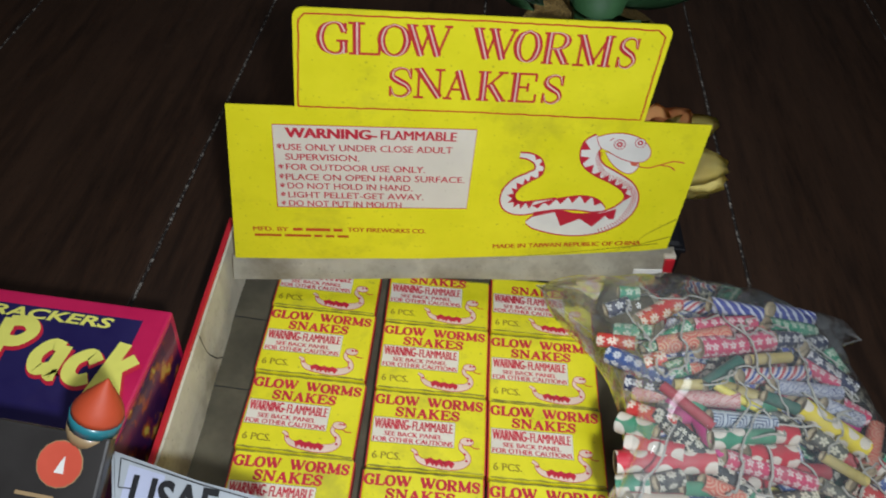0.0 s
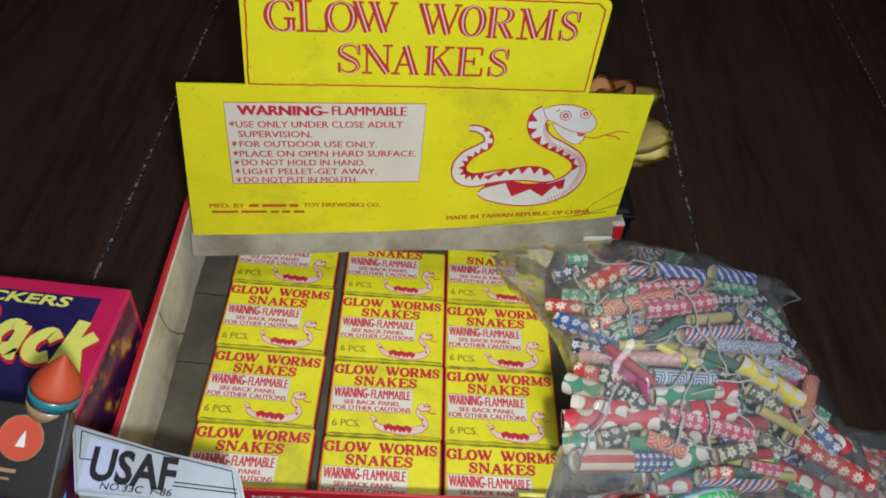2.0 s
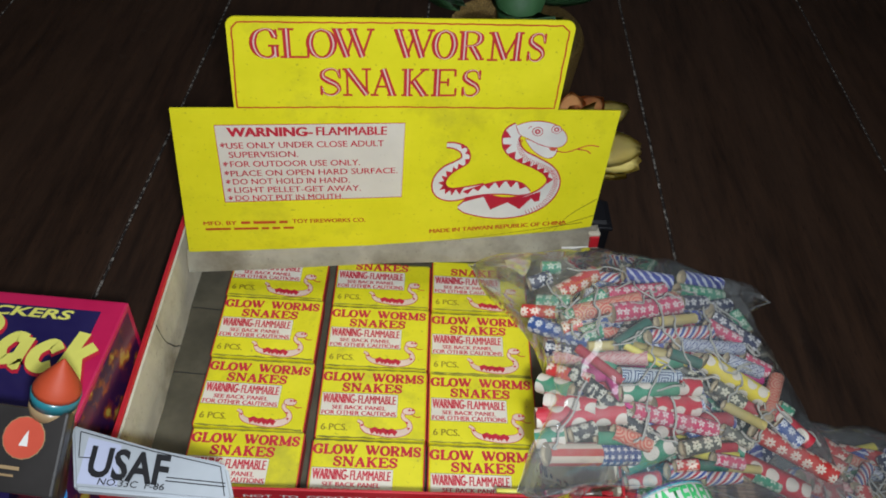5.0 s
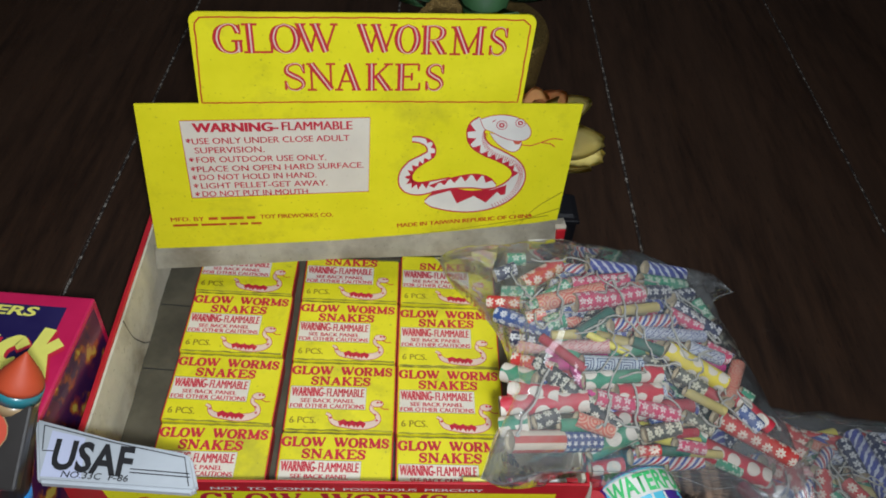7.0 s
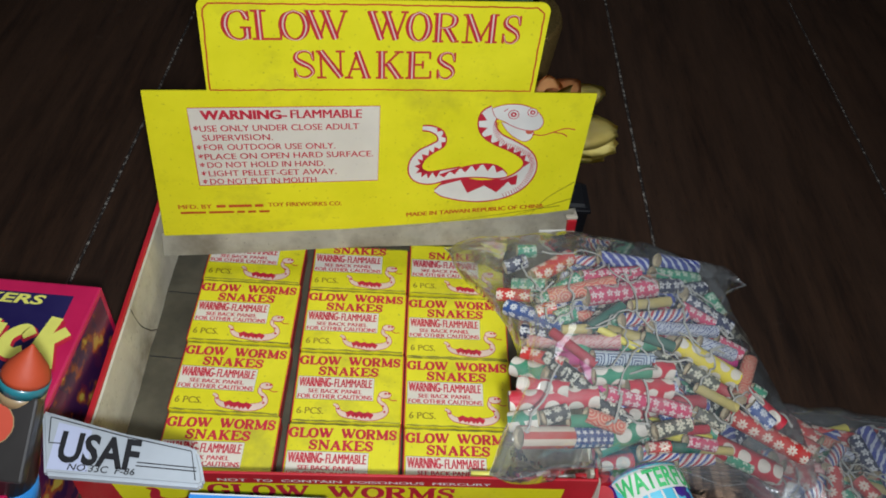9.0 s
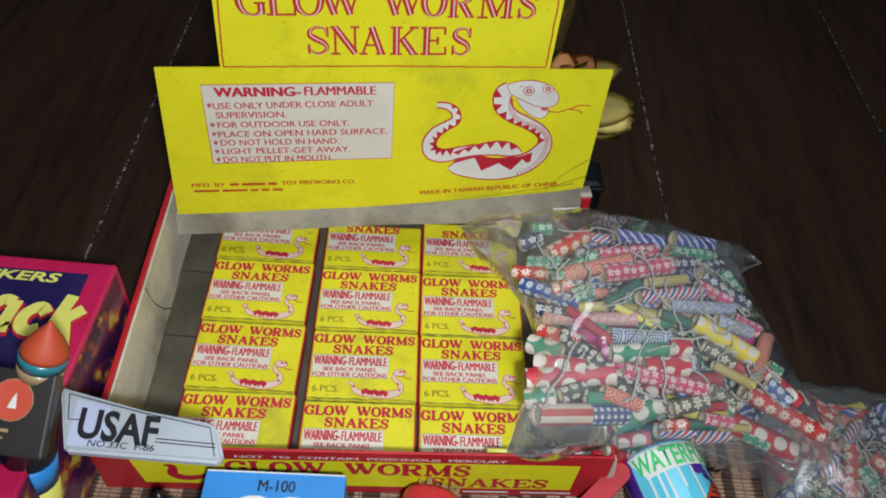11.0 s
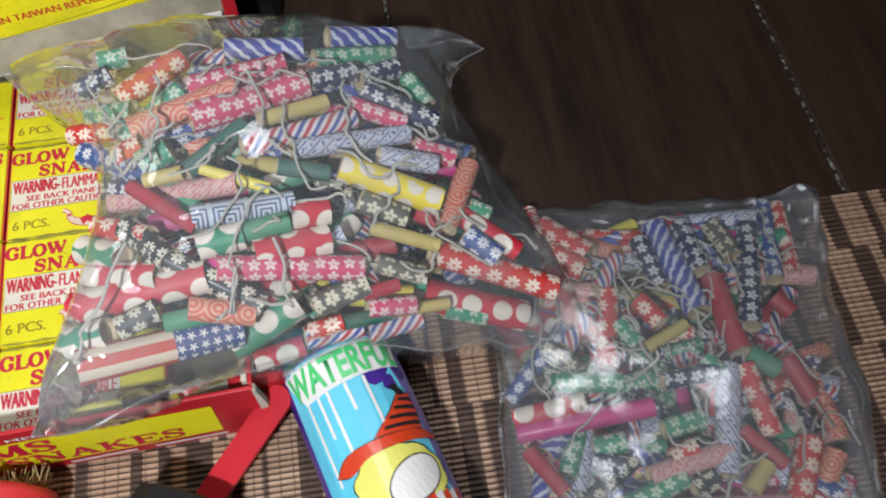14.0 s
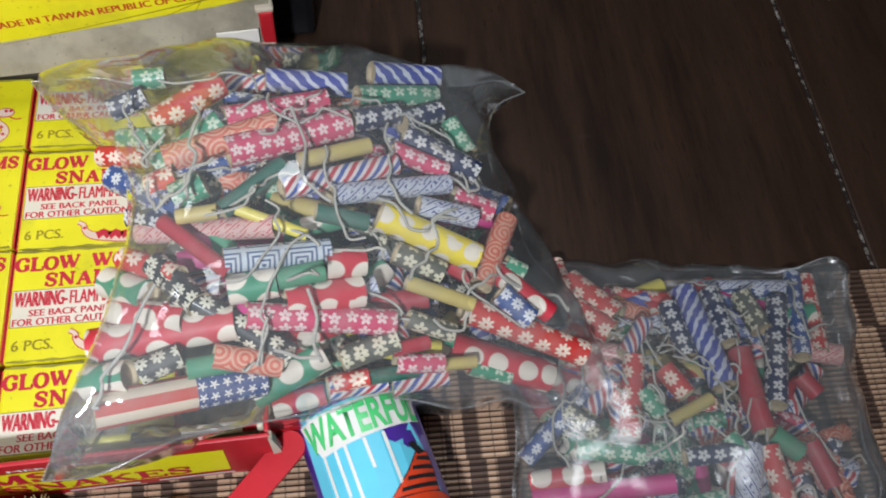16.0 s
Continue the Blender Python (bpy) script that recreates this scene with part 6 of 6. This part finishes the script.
cracker("navy_flower", (0.111, 0.025, 0.096), (0.123, 0.030, 0.098), 0.0042)
cracker("red_flower", (0.120, -0.041, 0.092), (0.140, -0.053, 0.103), 0.0039)
cracker("green_dot", (0.115, -0.048, 0.092), (0.130, -0.057, 0.098), 0.0052)
cracker("green_flower", (0.119, 0.039, 0.097), (0.130, 0.040, 0.097), 0.0039)
cracker("grey_flower", (0.216, -0.038, 0.094), (0.232, -0.044, 0.085), 0.0042)
cracker("dark_green", (0.190, -0.029, 0.105), (0.207, -0.031, 0.100), 0.0030)
cracker("grey_flower", (0.219, -0.059, 0.084), (0.235, -0.063, 0.076), 0.0034)
cracker("red", (0.213, -0.069, 0.079), (0.226, -0.066, 0.077), 0.0025)
cracker("green_flower", (0.248, -0.073, 0.058), (0.264, -0.076, 0.046), 0.0031)
cracker("red_flower", (0.193, -0.078, 0.074), (0.205, -0.076, 0.074), 0.0032)
cracker("red_dot", (0.169, -0.087, 0.057), (0.187, -0.083, 0.057), 0.0040)
fill(BAG1, 0.048, 0.030, below_first, 340, 21, 90)
loose_fuses("fuse_cord", BAG1, 0.048, 24, 31, "loose fuses in the big bag")
BAG["group"], BAG["corners"] = "firecrackers in the small bag", BAG2
cracker("red_flower", (0.287, -0.003, 0.0190), (0.292, -0.069, 0.0350), 0.0042)
cracker("red_flower", (0.294, -0.022, 0.0247), (0.310, -0.043, 0.0316), 0.0062)
cracker("red_flower", (0.293, -0.037, 0.0299), (0.306, -0.050, 0.0333), 0.0054)
cracker("rwb", (0.308, -0.061, 0.0367), (0.320, -0.047, 0.0350), 0.0036)
cracker("rwb", (0.290, -0.083, 0.0350), (0.300, -0.072, 0.0367), 0.0035)
cracker("red_flower", (0.312, -0.062, 0.0359), (0.303, -0.095, 0.0367), 0.0044)
cracker("blue_flower", (0.260, -0.093, 0.0190), (0.287, -0.070, 0.0333), 0.0040)
cracker("blue_swirl", (0.342, -0.031, 0.0290), (0.346, -0.077, 0.0367), 0.0057)
cracker("navy_flower", (0.353, -0.033, 0.0307), (0.353, -0.059, 0.0367), 0.0043)
cracker("red", (0.357, -0.062, 0.0350), (0.356, -0.084, 0.0376), 0.0049)
cracker("navy_flower", (0.383, -0.038, 0.0290), (0.365, -0.086, 0.0367), 0.0046)
cracker("blue_flower", (0.399, -0.022, 0.0221), (0.386, -0.064, 0.0324), 0.0038)
cracker("red_flower", (0.408, -0.021, 0.0204), (0.398, -0.060, 0.0299), 0.0033)
cracker("kraft", (0.319, -0.090, 0.0402), (0.338, -0.082, 0.0393), 0.0026)
cracker("navy_flower", (0.322, -0.104, 0.0393), (0.344, -0.103, 0.0402), 0.0037)
cracker("blue_script", (0.350, -0.101, 0.0376), (0.336, -0.142, 0.0376), 0.0049)
cracker("red_flower", (0.356, -0.102, 0.0385), (0.358, -0.130, 0.0376), 0.0043)
cracker("green_flower", (0.283, -0.096, 0.0342), (0.307, -0.102, 0.0393), 0.0041)
cracker("red_dot", (0.265, -0.106, 0.0264), (0.292, -0.106, 0.0359), 0.0041)
cracker("magenta", (0.265, -0.112, 0.0264), (0.316, -0.113, 0.0402), 0.0038)
cracker("pink_script", (0.307, -0.138, 0.0385), (0.340, -0.133, 0.0385), 0.0041)
cracker("pink_script", (0.302, -0.149, 0.0367), (0.354, -0.155, 0.0359), 0.0041)
cracker("red_flower", (0.373, -0.133, 0.0342), (0.359, -0.157, 0.0333), 0.0050)
cracker("green_flower", (0.296, -0.147, 0.0367), (0.320, -0.140, 0.0385), 0.0040)
cracker("red", (0.346, -0.126, 0.0393), (0.359, -0.141, 0.0367), 0.0030)
cracker("green_flower", (0.317, -0.122, 0.0393), (0.333, -0.120, 0.0393), 0.0039)
cracker("navy_flower", (0.289, -0.128, 0.0359), (0.300, -0.133, 0.0376), 0.0040)
cracker("red", (0.267, -0.120, 0.0299), (0.277, -0.138, 0.0333), 0.0031)
cracker("black_flower", (0.322, -0.145, 0.0385), (0.331, -0.142, 0.0385), 0.0038)
cracker("red", (0.356, -0.083, 0.0367), (0.357, -0.096, 0.0376), 0.0048)
cracker("green_flower", (0.312, -0.077, 0.0376), (0.317, -0.088, 0.0385), 0.0042)
cracker("red_flower", (0.323, -0.068, 0.0367), (0.329, -0.080, 0.0385), 0.0043)
cracker("navy_flower", (0.332, -0.039, 0.0333), (0.334, -0.064, 0.0367), 0.0042)
cracker("grey_flower", (0.367, -0.035, 0.0299), (0.370, -0.053, 0.0333), 0.0047)
cracker("red", (0.265, -0.060, 0.0190), (0.271, -0.077, 0.0281), 0.0041)
cracker("green_flower", (0.345, -0.104, 0.0402), (0.341, -0.097, 0.0402), 0.0035)
cracker("red_flower", (0.317, -0.133, 0.0385), (0.327, -0.130, 0.0393), 0.0038)
cracker("kraft", (0.342, -0.149, 0.0385), (0.352, -0.140, 0.0376), 0.0035)
cracker("green", (0.369, -0.105, 0.0367), (0.359, -0.097, 0.0385), 0.0041)
cracker("red", (0.375, -0.101, 0.0359), (0.380, -0.118, 0.0342), 0.0037)
cracker("red", (0.380, -0.074, 0.0342), (0.385, -0.082, 0.0342), 0.0038)
cracker("green_flower", (0.290, -0.124, 0.0367), (0.302, -0.124, 0.0385), 0.0040)
cracker("grey_flower", (0.282, -0.081, 0.0333), (0.293, -0.094, 0.0367), 0.0035)
fill(BAG2, 0.0275, 0.016, below_second, 300, 22, 85)
loose_fuses("fuse_cord", BAG2, 0.0275, 24, 32, "loose fuses in the small bag")
